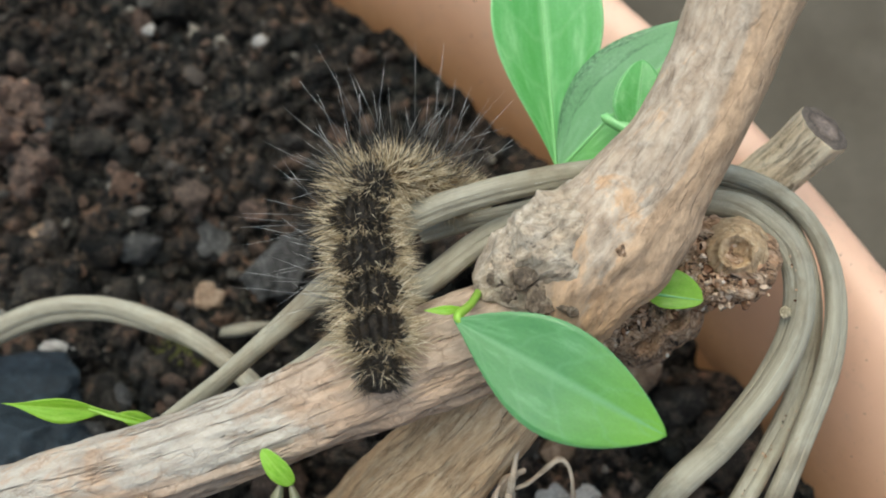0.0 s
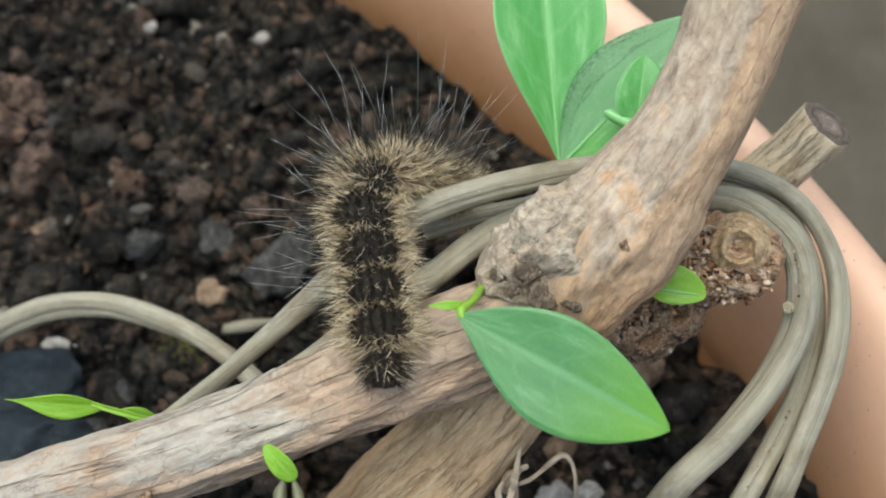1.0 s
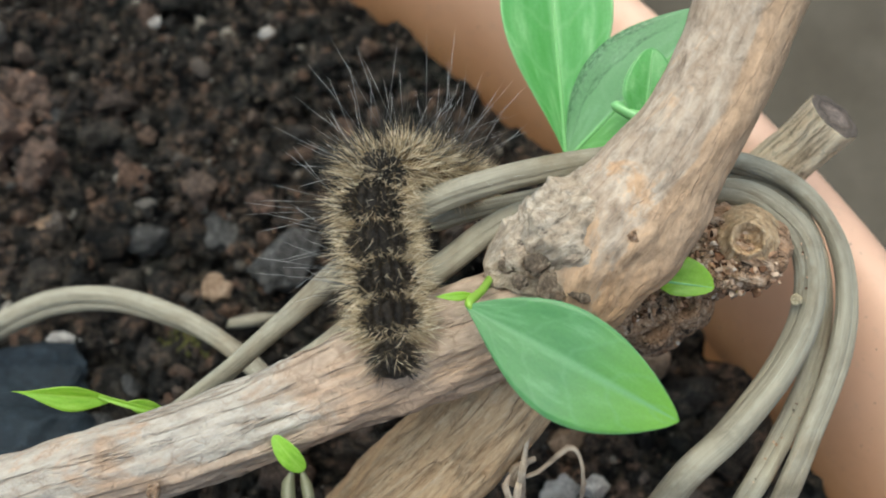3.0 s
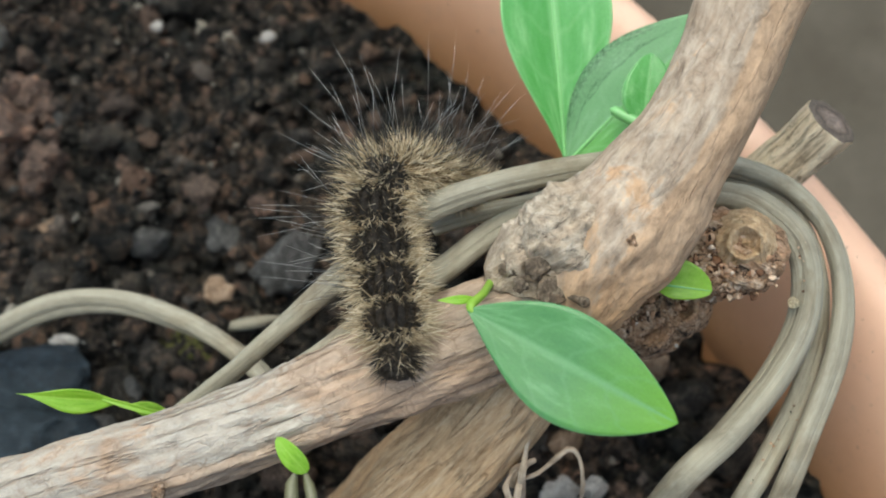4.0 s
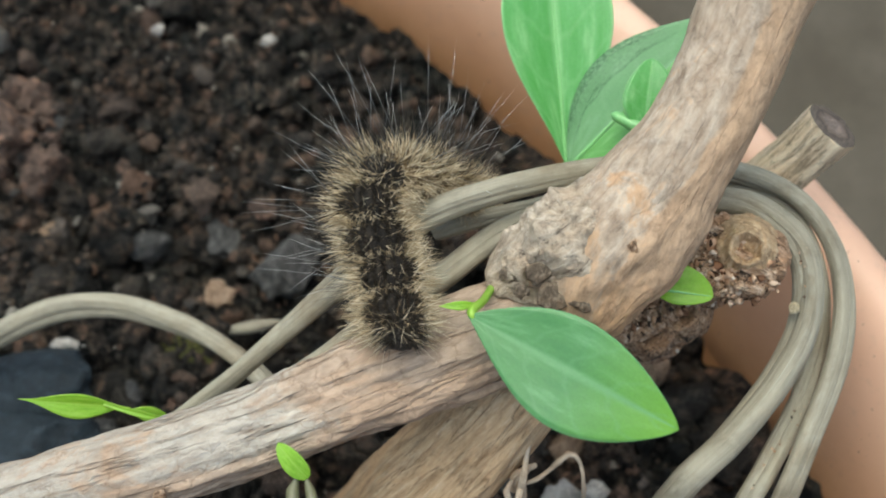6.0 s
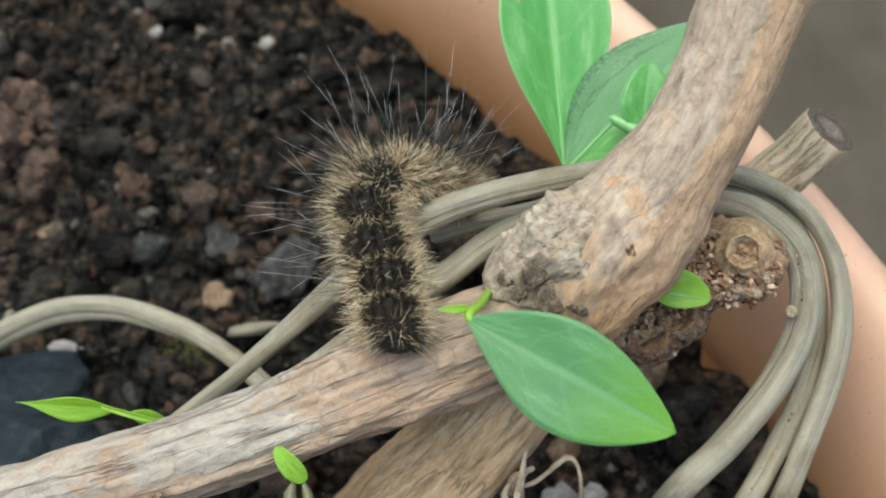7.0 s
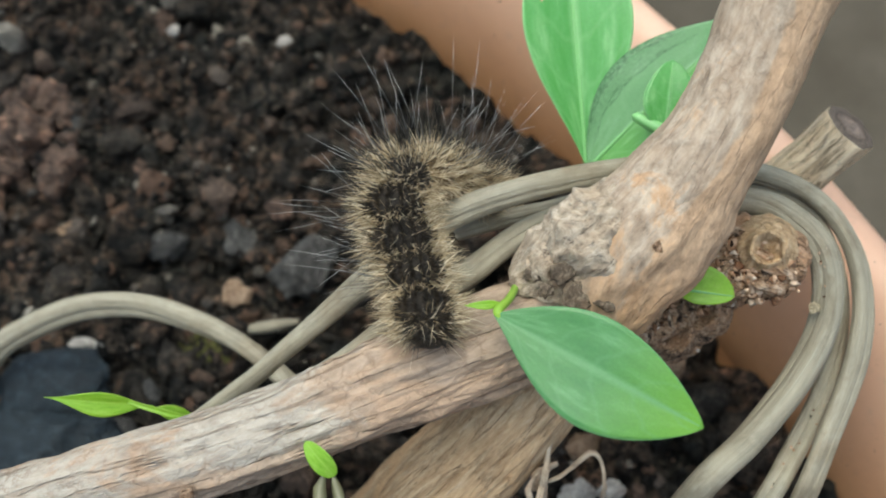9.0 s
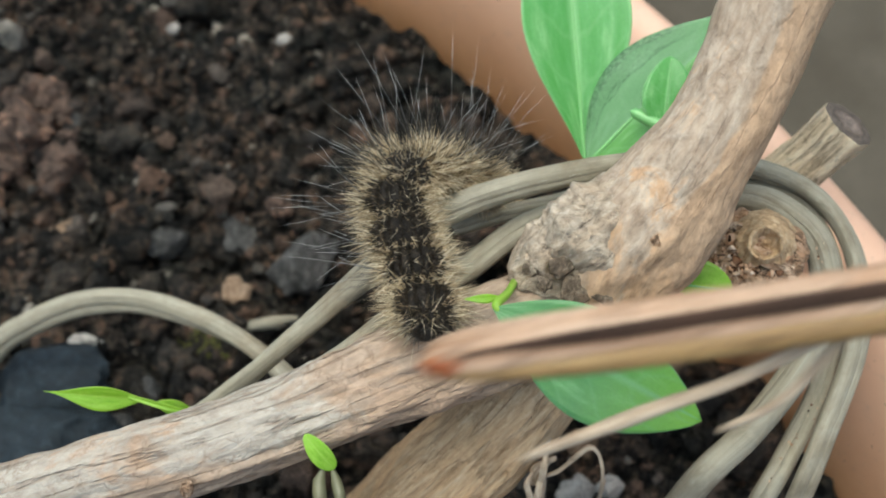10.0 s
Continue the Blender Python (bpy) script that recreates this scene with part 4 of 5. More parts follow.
def knot(plant, at, n, r, k, label):
    """A pruning scar: a ring of swollen bark round a sunken middle."""
    u = n.orthogonal().normalized()
    w = n.cross(u)
    v, f, rings, turns = [], [], 26, 56
    for i in range(rings):
        q = i / (rings - 1)
        a = q * 1.35
        for j in range(turns):
            th = 2 * math.pi * j / turns
            rad = a * r
            h = (0.55 * math.exp(-((a - 0.62) / 0.2) ** 2) - 0.25 * math.exp(-(a / 0.42) ** 2) + 0.35 * math.exp(-(a / 0.16) ** 2) - max(0, a - 0.8) ** 2 * 3.2) * r
            v.append(u * (math.cos(th) * rad) + w * (math.sin(th) * rad) + n * h)
        if i:
            f += [((i - 1) * turns + j, (i - 1) * turns + (j + 1) % turns, i * turns + (j + 1) % turns, i * turns + j) for j in range(turns)]
    v = np.array(v)
    v = v + np.array(n)[None] * (0.11 * r * layered(v / (0.4 * r) + k, 3, k))[:, None] + 0.07 * r * np.c_[grit(v / (0.3 * r), k + 1), grit(v / (0.3 * r), k + 2), grit(v / (0.3 * r), k + 3)]
    part("knot", mesh("knot", v, f, BARK_BROWN if k == 0 else BARK_GRITTY, v), plant, at, label)


# ---- dry vines coiled through the branches ----
def strands(pts, radii, n, turns, seed):
    """n stems twisted round the line pts: rows of points and radii for each."""
    rows, s = spline(np.c_[np.array(pts, float), np.array(radii, float)], 90)
    line, rad = rows[:, :3], rows[:, 3]
    tangent = np.gradient(line, axis=0)
    tangent /= np.linalg.norm(tangent, axis=1)[:, None]
    u = np.cross(tangent[0], np.array(VIEW))
    made = [[] for _ in range(n)]
    rng = np.random.default_rng(seed)
    size = rng.uniform(0.76, 0.86, n)
    for i in range(90):
        u = u - tangent[i] * (u @ tangent[i])
        u /= np.linalg.norm(u)
        w = np.cross(tangent[i], u)
        for k in range(n):
            a = 2 * math.pi * (k / n + turns * s[i] / s[-1]) + 0.4 * math.sin(s[i] * 60 + k)
            made[k].append(line[i] + (u * math.cos(a) + w * math.sin(a)) * rad[i] * 0.32)
    return [(np.array(p), rad * 0.94 * q) for p, q in zip(made, size)]


def vine(pts, radii, label, seed, turns=0.6, dirt=0, n=2, along=260):
    ob = thing("vine", pts[0], None, label, "vine stem", "dry vines looped through the pot")
    for k, (path, rad) in enumerate(strands(pts, radii, n, turns, seed)):
        v, f, g, s = tube(path, rad, 22, along, [(0.00022, 0.003, 0.03), (0.00008, 0.0009, 0.012)], (True, True), 1.0, seed + 40 * k)
        part("strand", mesh("strand", v, f, [VINE, VINE], g, s), ob, path[0])
    if not dirt:
        return
    rng = np.random.default_rng(seed)
    line, _ = spline(np.array(pts) - np.array(pts[0]), 400)
    verts, faces, n = [], [], 0
    ball2, tri2 = lump((1, 1, 1), 1, 0.3, 3, seed)
    for _ in range(dirt):
        k = rng.integers(230, 350)
        d = np.array(VIEW) + np.array(RIGHT) * rng.uniform(-0.9, 0.9) + np.array(AWAY) * rng.uniform(-0.6, 0.6)
        q = ball2 * rng.uniform(0.00012, 0.00035) * rng.uniform(0.7, 1.3, 3) + line[k] + d / np.linalg.norm(d) * radii[len(radii) // 2] * 0.97
        verts.append(q)
        faces.append(tri2 + n)
        n += len(q)
    tagged(part("grit", mesh("grit", np.vstack(verts), np.vstack(faces), GRIT), ob, None, "specks of pale and dark grit"), kind="stuff")


def vines():
    vine([(-0.0831, 0.0604, 0.0000), (-0.0624, 0.0627, 0.0409), (-0.0493, 0.0688, 0.0525), (-0.0347, 0.0759, 0.0658), (-0.0214, 0.0832, 0.0769), (-0.0125, 0.0886, 0.0822), (-0.0039, 0.0927, 0.0868), (0.0076, 0.0970, 0.0872), (0.0223, 0.1027, 0.0832), (0.0386, 0.1064, 0.0800),
          (0.0540, 0.1061, 0.0771), (0.0642, 0.1022, 0.0753), (0.0711, 0.0952, 0.0720), (0.0738, 0.0856, 0.0686), (0.0724, 0.0735, 0.0646), (0.0668, 0.0598, 0.0594), (0.0608, 0.0467, 0.0522), (0.0581, 0.0292, 0.0000)],
         [0.0022] * 5 + [0.0022, 0.0023, 0.0022, 0.0022, 0.0022] + [0.0022, 0.0021, 0.0021, 0.0021, 0.0022, 0.0022, 0.0022, 0.0022], "long grey-green dry vine looping over the branch", 21, 1.2, along=420)
    vine([(-0.0603, 0.0684, 0.0000), (-0.0339, 0.0640, 0.0706), (-0.0264, 0.0660, 0.0799), (-0.0209, 0.0688, 0.0829), (-0.0152, 0.0739, 0.0814), (-0.0025, 0.0847, 0.0765), (0.0068, 0.0915, 0.0785), (0.0163, 0.0964, 0.0775), (0.0338, 0.1005, 0.0739), (0.0515, 0.1006, 0.0762),
          (0.0591, 0.0961, 0.0779), (0.0642, 0.0893, 0.0770), (0.0654, 0.0802, 0.0705), (0.0611, 0.0704, 0.0647), (0.0517, 0.0590, 0.0599), (0.0409, 0.0492, 0.0565), (0.0311, 0.0377, 0.0000)],
         [0.0022, 0.0021, 0.002, 0.002, 0.0021, 0.0024, 0.0023, 0.0022, 0.0022, 0.0026, 0.0026, 0.0027, 0.0029, 0.0033, 0.0035, 0.0035, 0.0035], "grey-green dry vine curling round the knotted stub", 22, 0.9, 60, along=420)
    vine([(-0.0042, 0.0959, 0.0717), (0.0048, 0.0968, 0.0766), (0.0143, 0.0989, 0.0770), (0.0240, 0.1015, 0.0766), (0.0394, 0.1048, 0.0743), (0.0548, 0.1050, 0.0732), (0.0643, 0.1008, 0.0719), (0.0695, 0.0912, 0.0690), (0.0703, 0.0805, 0.0640), (0.0671, 0.0689, 0.0586), (0.0606, 0.0571, 0.0537), (0.0536, 0.0464, 0.0487), (0.0459, 0.0328, 0.0000)],
         [0.0014, 0.0016, 0.0017, 0.0019, 0.002, 0.0019, 0.0018, 0.0018, 0.0019, 0.002, 0.0021, 0.0021, 0.0021], "thin grey-green dry vine beside the others", 23, 0.8, 60, along=340)
    vine([(-0.1244, 0.0849, 0.0000), (-0.1106, 0.0931, 0.0153), (-0.1013, 0.0962, 0.0212), (-0.0876, 0.0981, 0.0287), (-0.0736, 0.0966, 0.0335), (-0.0598, 0.0912, 0.0375), (-0.0489, 0.0848, 0.0412), (-0.0411, 0.0783, 0.0426), (-0.0350, 0.0714, 0.0416), (-0.0353, 0.0738, 0.0000)],
         [0.0029] * 4 + [0.0028, 0.0027, 0.0027, 0.0026, 0.0026, 0.0026], "grey-green dry vine arching over the soil", 24, 0.25, 0, 2)
    twig = [(-0.0560, 0.1012, 0.0060), (-0.0482, 0.1018, 0.0080), (-0.0415, 0.1039, 0.0060)]
    v, f, g, s = tube(twig, [0.0009, 0.0016, 0.0007], 14, 40, [(0.0003, 0.002, 0.01)], (True, True))
    thing("twig", twig[0], mesh("twig", v, f, [VINE, VINE], g, s), "short grey broken twig lying on soil", "twig")
    v, f = lump((0.0013, 0.0011, 0.0011), 3, 0.2, 3, 4)
    thing("husk", (0.0624, 0.0802, 0.0727), mesh("husk", v, f, HUSK), "tiny pale husk stuck to the vine", "husk")


# ---- small plants and dry rootlets ----
def moss():
    rng = np.random.default_rng(3)
    at = (-0.0642, 0.0986, 0.0000)
    verts, faces, n = [], [], 0
    v0, f0 = lump((1, 1, 1), 2, 0.4, 4, 3)
    for _ in range(90):
        x, y = rng.normal(0, 0.0028), rng.normal(0, 0.002)
        z = soil_height(np.array([at[0] + x]), np.array([at[1] + y]))[0]
        v = v0 * rng.uniform(0.0003, 0.0009) + np.array([x, y, z + 0.001])
        verts.append(v)
        faces.append(f0 + n)
        n += len(v)
    thing("moss", at, mesh("moss", np.vstack(verts), np.vstack(faces), MOSS), "small yellow-green moss patch on soil", "moss", "", "stuff")
    for k, place in enumerate([(0.0094, 0.0588, 0.0881), (-0.0310, 0.0529, 0.0831), (0.0414, 0.0735, 0.0679)]):
        v, f = lump((0.0004, 0.0004, 0.0003), 2, 0.2, 3, k)
        thing("sand_grain", place, mesh("sand_grain", v, f, STONE_WHITE), "tiny white sand grain stuck on wood", "sand grain", "white grains")


def seedlings():
    plant = thing("grass_seedling", (-0.0648, 0.0738, 0.0000), None, "narrow bright green twisted grass blade by the branch", "seedling")
    leaf(plant, (-0.0611, 0.0650, 0.0606), (-0.0791, 0.0637, 0.0699), 0.0028, 0.002, fold=0.3, arch=0.03, mat=LEAF_YOUNG, rib=0, label="", seed=2, rows=30, half=5, blunt=1.0, sharp=1.9)
    leaf(plant, (-0.0611, 0.0645, 0.0604), (-0.0542, 0.0644, 0.0549), 0.0017, 0.0014, fold=0.2, arch=0.06, mat=LEAF_YOUNG, rib=0, seed=4, rows=20, half=4)
    leaf(plant, (-0.0535, 0.0625, 0.0600), (-0.0660, 0.0650, 0.0636), 0.0006, 0.0006, fold=0.5, arch=0.05, mat=LEAF_YOUNG, rib=0, label="narrow twisted neck of the blade", seed=8, rows=20, half=3, sharp=0.3)
    stalk("stalk", [(-0.0648, 0.0738, 0.0000), (-0.0565, 0.0650, 0.0430), (-0.0574, 0.0639, 0.0558), (-0.0612, 0.0645, 0.0602)], [0.0008, 0.0008, 0.0008, 0.0007], LEAF_YOUNG, plant)
    sprout = thing("sprout", (-0.0313, 0.0463, 0.0000), None, "young green sprout with pale stalks beside the branch", "seedling")
    leaf(sprout, (-0.0242, 0.0453, 0.0851), (-0.0289, 0.0500, 0.0892), 0.0019, 0.0018, fold=0.1, arch=0.1, mat=LEAF_YOUNG, rib=0, label="blunt bright green seed leaf", seed=5, rows=22, half=6, blunt=0.95, sharp=0.5)
    stalk("stalk", [(-0.0313, 0.0463, 0.0000), (-0.0266, 0.0399, 0.0780), (-0.0268, 0.0438, 0.0835), (-0.0258, 0.0460, 0.0855)], [0.0012, 0.0012, 0.0011, 0.0008], STEM_GREEN, sprout)
    stalk("stalk", [(-0.0287, 0.0463, 0.0000), (-0.0233, 0.0399, 0.0780), (-0.0240, 0.0438, 0.0835), (-0.0248, 0.0462, 0.0852)], [0.001, 0.001, 0.0009, 0.0007], STEM_GREEN, sprout)


def rootlets():
    tuft = thing("dry_rootlet", (0.0189, 0.0527, 0.0000), None, "curled dry tan rootlets at the foot of the trunk", "roots")
    for pts, r in [([(0.0118, 0.0481, 0.0000), (0.0118, 0.0481, 0.0480), (0.0128, 0.0528, 0.0533), (0.0138, 0.0576, 0.0550), (0.0153, 0.0630, 0.0565)], [0.0007, 0.0008, 0.0006, 0.0005, 0.0004]),
                   ([(0.0113, 0.0479, 0.0500), (0.0098, 0.0503, 0.0538), (0.0106, 0.0527, 0.0549)], [0.0007, 0.0006, 0.0002]),
                   ([(0.0163, 0.0527, 0.0000), (0.0129, 0.0512, 0.0509), (0.0135, 0.0563, 0.0566), (0.0148, 0.0606, 0.0597), (0.0166, 0.0645, 0.0582)], [0.0007, 0.0008, 0.0005, 0.0004, 0.0003]),
                   ([(0.0129, 0.0522, 0.0525), (0.0159, 0.0529, 0.0550), (0.0190, 0.0551, 0.0572), (0.0216, 0.0567, 0.0584), (0.0236, 0.0553, 0.0562), (0.0247, 0.0515, 0.0500), (0.0280, 0.0527, 0.0000)], [0.0004, 0.0004, 0.0004, 0.0006, 0.0006, 0.0005, 0.0004]),
                   ([(0.0114, 0.0517, 0.0490), (0.0116, 0.0534, 0.0531), (0.0131, 0.0544, 0.0546), (0.0154, 0.0555, 0.0557)], [0.0009, 0.001, 0.0008, 0.0004]),
                   ([(-0.0146, 0.0638, 0.0314), (-0.0134, 0.0606, 0.0355), (-0.0106, 0.0561, 0.0389), (-0.0095, 0.0522, 0.0370), (-0.0083, 0.0527, 0.0000)], [0.0006, 0.0008, 0.0008, 0.0007, 0.0007])]:
        v, f, g, s = tube(pts, r, 12, 60, [(0.00028, 0.001, 0.003)], (True, True), 0.7, 7)
        part("rootlet", mesh("rootlet", v, f, [ROOT_DRY, ROOT_DRY], g, s), tuft, pts[0])


# ---- the caterpillar ----
def bristles(name, roots, dirs, lengths, radius, bend, mat, rng):
    """Tapered curved hairs, three-sided, each from its root."""
    n = len(roots)
    dirs = dirs / np.linalg.norm(dirs, axis=1)[:, None]
    side = np.cross(dirs, rng.normal(size=(n, 3)))
    side /= np.linalg.norm(side, axis=1)[:, None]
    other = np.cross(dirs, side)
    rings = []
    for t, w in ((0.0, 1.0), (0.35, 0.85), (0.7, 0.55)):
        c = roots + dirs * (lengths * t)[:, None] + side * (lengths * bend * t * t)[:, None]
        for a in (0, 2.0944, 4.1888):
            rings.append(c + (side * math.cos(a) + other * math.sin(a)) * radius * w)
    rings.append(roots + dirs * lengths[:, None] + side * (lengths * bend)[:, None])
    v = np.stack(rings, 1).reshape(-1, 3)
    one = []
    for r in (0, 3):
        one += [(r + a, r + (a + 1) % 3, r + 3 + (a + 1) % 3, r + 3 + a) for a in range(3)]
    tips = [(6 + a, 6 + (a + 1) % 3, 9) for a in range(3)]
    f = [tuple(k + 10 * i for k in q) for i in range(n) for q in one + tips]
    share = np.tile(np.repeat([0.0, 0.35, 0.7, 1.0], [3, 3, 3, 1]), n)
    return mesh(name, v, f, mat, np.c_[share * 0, share * 0, share])


CENTRES = [(-0.0100, 0.0616, 0.0924), (-0.0107, 0.0686, 0.0910), (-0.0116, 0.0758, 0.0905), (-0.0128, 0.0828, 0.0910), (-0.0139, 0.0893, 0.0917), (-0.0127, 0.0957, 0.0921), (-0.0090, 0.0984, 0.0893), (-0.0049, 0.1003, 0.0843), (-0.0007, 0.1014, 0.0790), (0.0033, 0.1018, 0.0738)]


def caterpillar():
    base = Vector(CENTRES[2])
    bug = thing("caterpillar", base, None, "hairy caterpillar with black dorsal tufts and tan bristles, crawling over branch", "caterpillar")
    rng = np.random.default_rng(11)
    c = [Vector(p) for p in CENTRES]
    made = []
    for k, p in enumerate(c):
        ahead = (c[k - 1] - p) if k else (p - c[1])
        behind = (p - c[k + 1]) if k < len(c) - 1 else (c[k - 1] - p)
        a = (ahead + behind).normalized()
        up = (VIEW - a * VIEW.dot(a)).normalized()
        side = a.cross(up)
        frame3 = np.array([side, a, up]).T
        r = (0.0031, 0.0043, 0.0045, 0.0048, 0.0048, 0.0047, 0.0046, 0.0045, 0.0042, 0.0038)[k]
        length = 0.0036 if k else 0.003
        v, f = BALLS[4]
        v = v * (1 + 0.1 * layered(v * 3 + k, 2, k))[:, None] * np.array([r, length * 1.12, r * 0.92])
        dark = k <= 5
        name = "head" if k == 0 else "body_segment"
        seg = part(name, mesh(name, v @ frame3.T, f, SKIN_DARK if dark else SKIN_TAN), bug, p, "dark head with drooping tufts" if k == 0 else ("black-tufted body segment" if dark else "tan bristled body segment"))
        made.append(seg)

        def grow(label, count, phi0, phi1, off0, off1, len0, len1, lean, spread, radius, bend, mat, tufted=0.0):
            phi = rng.uniform(phi0, phi1, count)          # 0 is the back, +-1.57 the sides
            off = rng.uniform(off0, off1, count)
            if tufted:
                tuft = np.round(phi / 0.42 + 0.37 * k) * 0.42 - 0.37 * k * 0.42
                phi = phi + (tuft - phi) * tufted
            q = np.sqrt(np.clip(1 - (off * 0.85) ** 2, 0.1, 1))
            root = np.c_[np.sin(phi) * r * q, off * length, np.cos(phi) * r * 0.92 * q]
            d = np.c_[np.sin(phi), lean + off * 0.45, np.cos(phi)] + rng.normal(size=(count, 3)) * spread
            lens = rng.uniform(len0, len1, count) * rng.uniform(0.75, 1.1, count)
            part("bristles", bristles("bristles", root @ frame3.T, d @ frame3.T, lens, radius, bend, mat, rng), seg, None, label)

        if k == 0:
            grow("black forward bristles", 420, -1.7, 1.7, -0.7, 1.0, 0.0016, 0.0034, 0.9, 0.3, 0.00008, 0.15, HAIR_DARK, 0.6)
            grow("fine tan bristles", 70, -2.0, 2.0, -0.8, 0.9, 0.003, 0.006, 0.6, 0.35, 0.00006, 0.2, HAIR_TAN)
        elif dark:
            thick = (0, 1000, 880, 900, 760, 160)[k]
            wide = (0, 1.45, 1.35, 1.45, 1.35, 0.4)[k]
            grow("black dorsal tuft", thick, -wide, wide, -0.8, 0.7, 0.001, 0.0024, 0.45, 0.26, 0.00009, 0.12, HAIR_DARK, 0.75)
            grow("tan crossing bristles", 100, -1.2, 1.2, 0.6, 1.1, 0.0016, 0.0036, 0.45, 0.3, 0.00006, 0.15, HAIR_TAN, 0.5)
            for sign in (1, -1):
                grow("tan side bristles", 150, min(1.1 * sign, 2.3 * sign), max(1.1 * sign, 2.3 * sign), -1, 1, 0.0026, 0.0062, 0.1, 0.32, 0.00011, 0.1, HAIR_TAN, 0.85)
                grow("fine side bristles", 90, min(1.0 * sign, 2.3 * sign), max(1.0 * sign, 2.3 * sign), -1, 1, 0.004, 0.0075, 0.1, 0.3, 0.00006, 0.12, HAIR_TAN)
            grow("stray tan bristles", (0, 18, 40, 34, 50, 150)[k], -1.1, 1.1, -0.9, 0.9, 0.0018, 0.004, 0.4, 0.35, 0.00006, 0.15, HAIR_TAN)
            if k >= 2:
                grow("long silver bristles", 8, 1.0, 2.0, -0.8, 0.4, 0.01, 0.02, -0.15, 0.28, 0.00005, 0.08, HAIR_LONG)
                grow("dark long bristles", 34, 1.0, 2.1, -0.9, 0.9, 0.006, 0.012, -0.1, 0.25, 0.00006, 0.06, HAIR_DARK)
        else:
            grow("tan bristles", 250, -0.75, 2.3, -1, 1, 0.0022, 0.005, -0.1, 0.34, 0.00011, 0.1, HAIR_TAN, 0.8)
            grow("fine tan bristles", 120, -0.75, 2.3, -1, 1, 0.003, 0.0058, -0.1, 0.3, 0.00006, 0.1, HAIR_TAN)
        if k in (5, 6, 7, 8):
            grow("long silver bristles", 15, 0.2, 1.8, -0.9, 0.9, 0.009, 0.024, 0.05, 0.3, 0.000045, 0.07, HAIR_LONG)
            grow("dark long bristles", 60, 0.5, 2.0, -0.9, 0.9, 0.006, 0.0135, -0.1, 0.25, 0.00006, 0.05, HAIR_DARK)
    return bug, made


# ---- the sticks that prod ----
def root_stick():
    """Origin at the broken end; the shaft runs along x, up is z."""
    stick = thing("root_stick", (0.3, 0.1, 0.2), None, "pale peeled stick with forked rootlets at its broken end", "stick")
    v, f, g, s = tube([(0, 0, 0), (0.004, 0.0002, 0), (0.03, 0.0006, 0), (0.07, 0.001, 0.0004), (0.12, 0.0, 0), (0.2, 0, 0)], [0.0034, 0.0038, 0.004, 0.0045, 0.005, 0.0054], 48, 160, [(0.0004, 0.003, 0.02), (0.0003, 0.001, 0.003, (3.0, 0.6, 0.5, 0.5, 0.5, 0.5))], (False, False), 1, 31)
    part("shaft", mesh("shaft", v, f, [STICK_PALE, STICK_PALE], g, s), stick)
    pts = [(0.003, 0.0008, 0.0012), (-0.0012, 0.0025, 0.0012), (-0.0046, 0.0015, 0.001), (-0.0103, -0.0018, 0.0006), (-0.0152, -0.0059, 0.0002), (-0.019, -0.0105, 0), (-0.0214, -0.0165, 0)]
    v, f, g, s = tube(pts, [0.0012, 0.0019, 0.0021, 0.0019, 0.0015, 0.0012, 0.0008], 24, 90, [(0.0004, 0.002, 0.006), (0.0002, 0.0008, 0.004)], (True, True), 0.45, 12)
    part("torn_bark", mesh("torn_bark", v + np.array(pts[0]), f, [ROOT_DRY, ROOT_DRY], g, s), stick, None, "pale torn strip of bark")
    for pts, r in [([(-0.0218, -0.012, 0.001), (-0.0191, -0.0046, 0.003), (-0.0163, 0.0027, 0.005), (-0.0143, 0.0082, 0.006), (-0.0113, 0.0144, 0.0065), (-0.0085, 0.0202, 0.006)], [0.0008, 0.0007, 0.0006, 0.0007, 0.0005, 0.0005]),
                   ([(-0.0097, -0.0015, 0.0006), (-0.0122, 0.0003, 0.002), (-0.014, 0.0025, 0.0038), (-0.0156, 0.0045, 0.005), (-0.0205, 0.0035, 0.0045)], [0.0008, 0.0007, 0.0006, 0.0005, 0.0003]),
                   ([(-0.0122, 0.0003, 0.002), (-0.0107, 0.004, 0.0026), (-0.0124, 0.0053, 0.0028)], [0.0006, 0.0005, 0.0003]),
                   ([(0.0014, -0.0026, 0.001), (0.0022, -0.0044, 0.0012), (0.0034, -0.0052, 0.001)], [0.0012, 0.0009, 0.0003])]:
        v, f, g, s = tube(pts, r, 12, 40, [(0.00015, 0.0012, 0.004)], (True, True), 1, 5)
        part("rootlet", mesh("rootlet", v + np.array(pts[0]), f, [ROOT_DRY, ROOT_DRY], g, s), stick)
    return stick


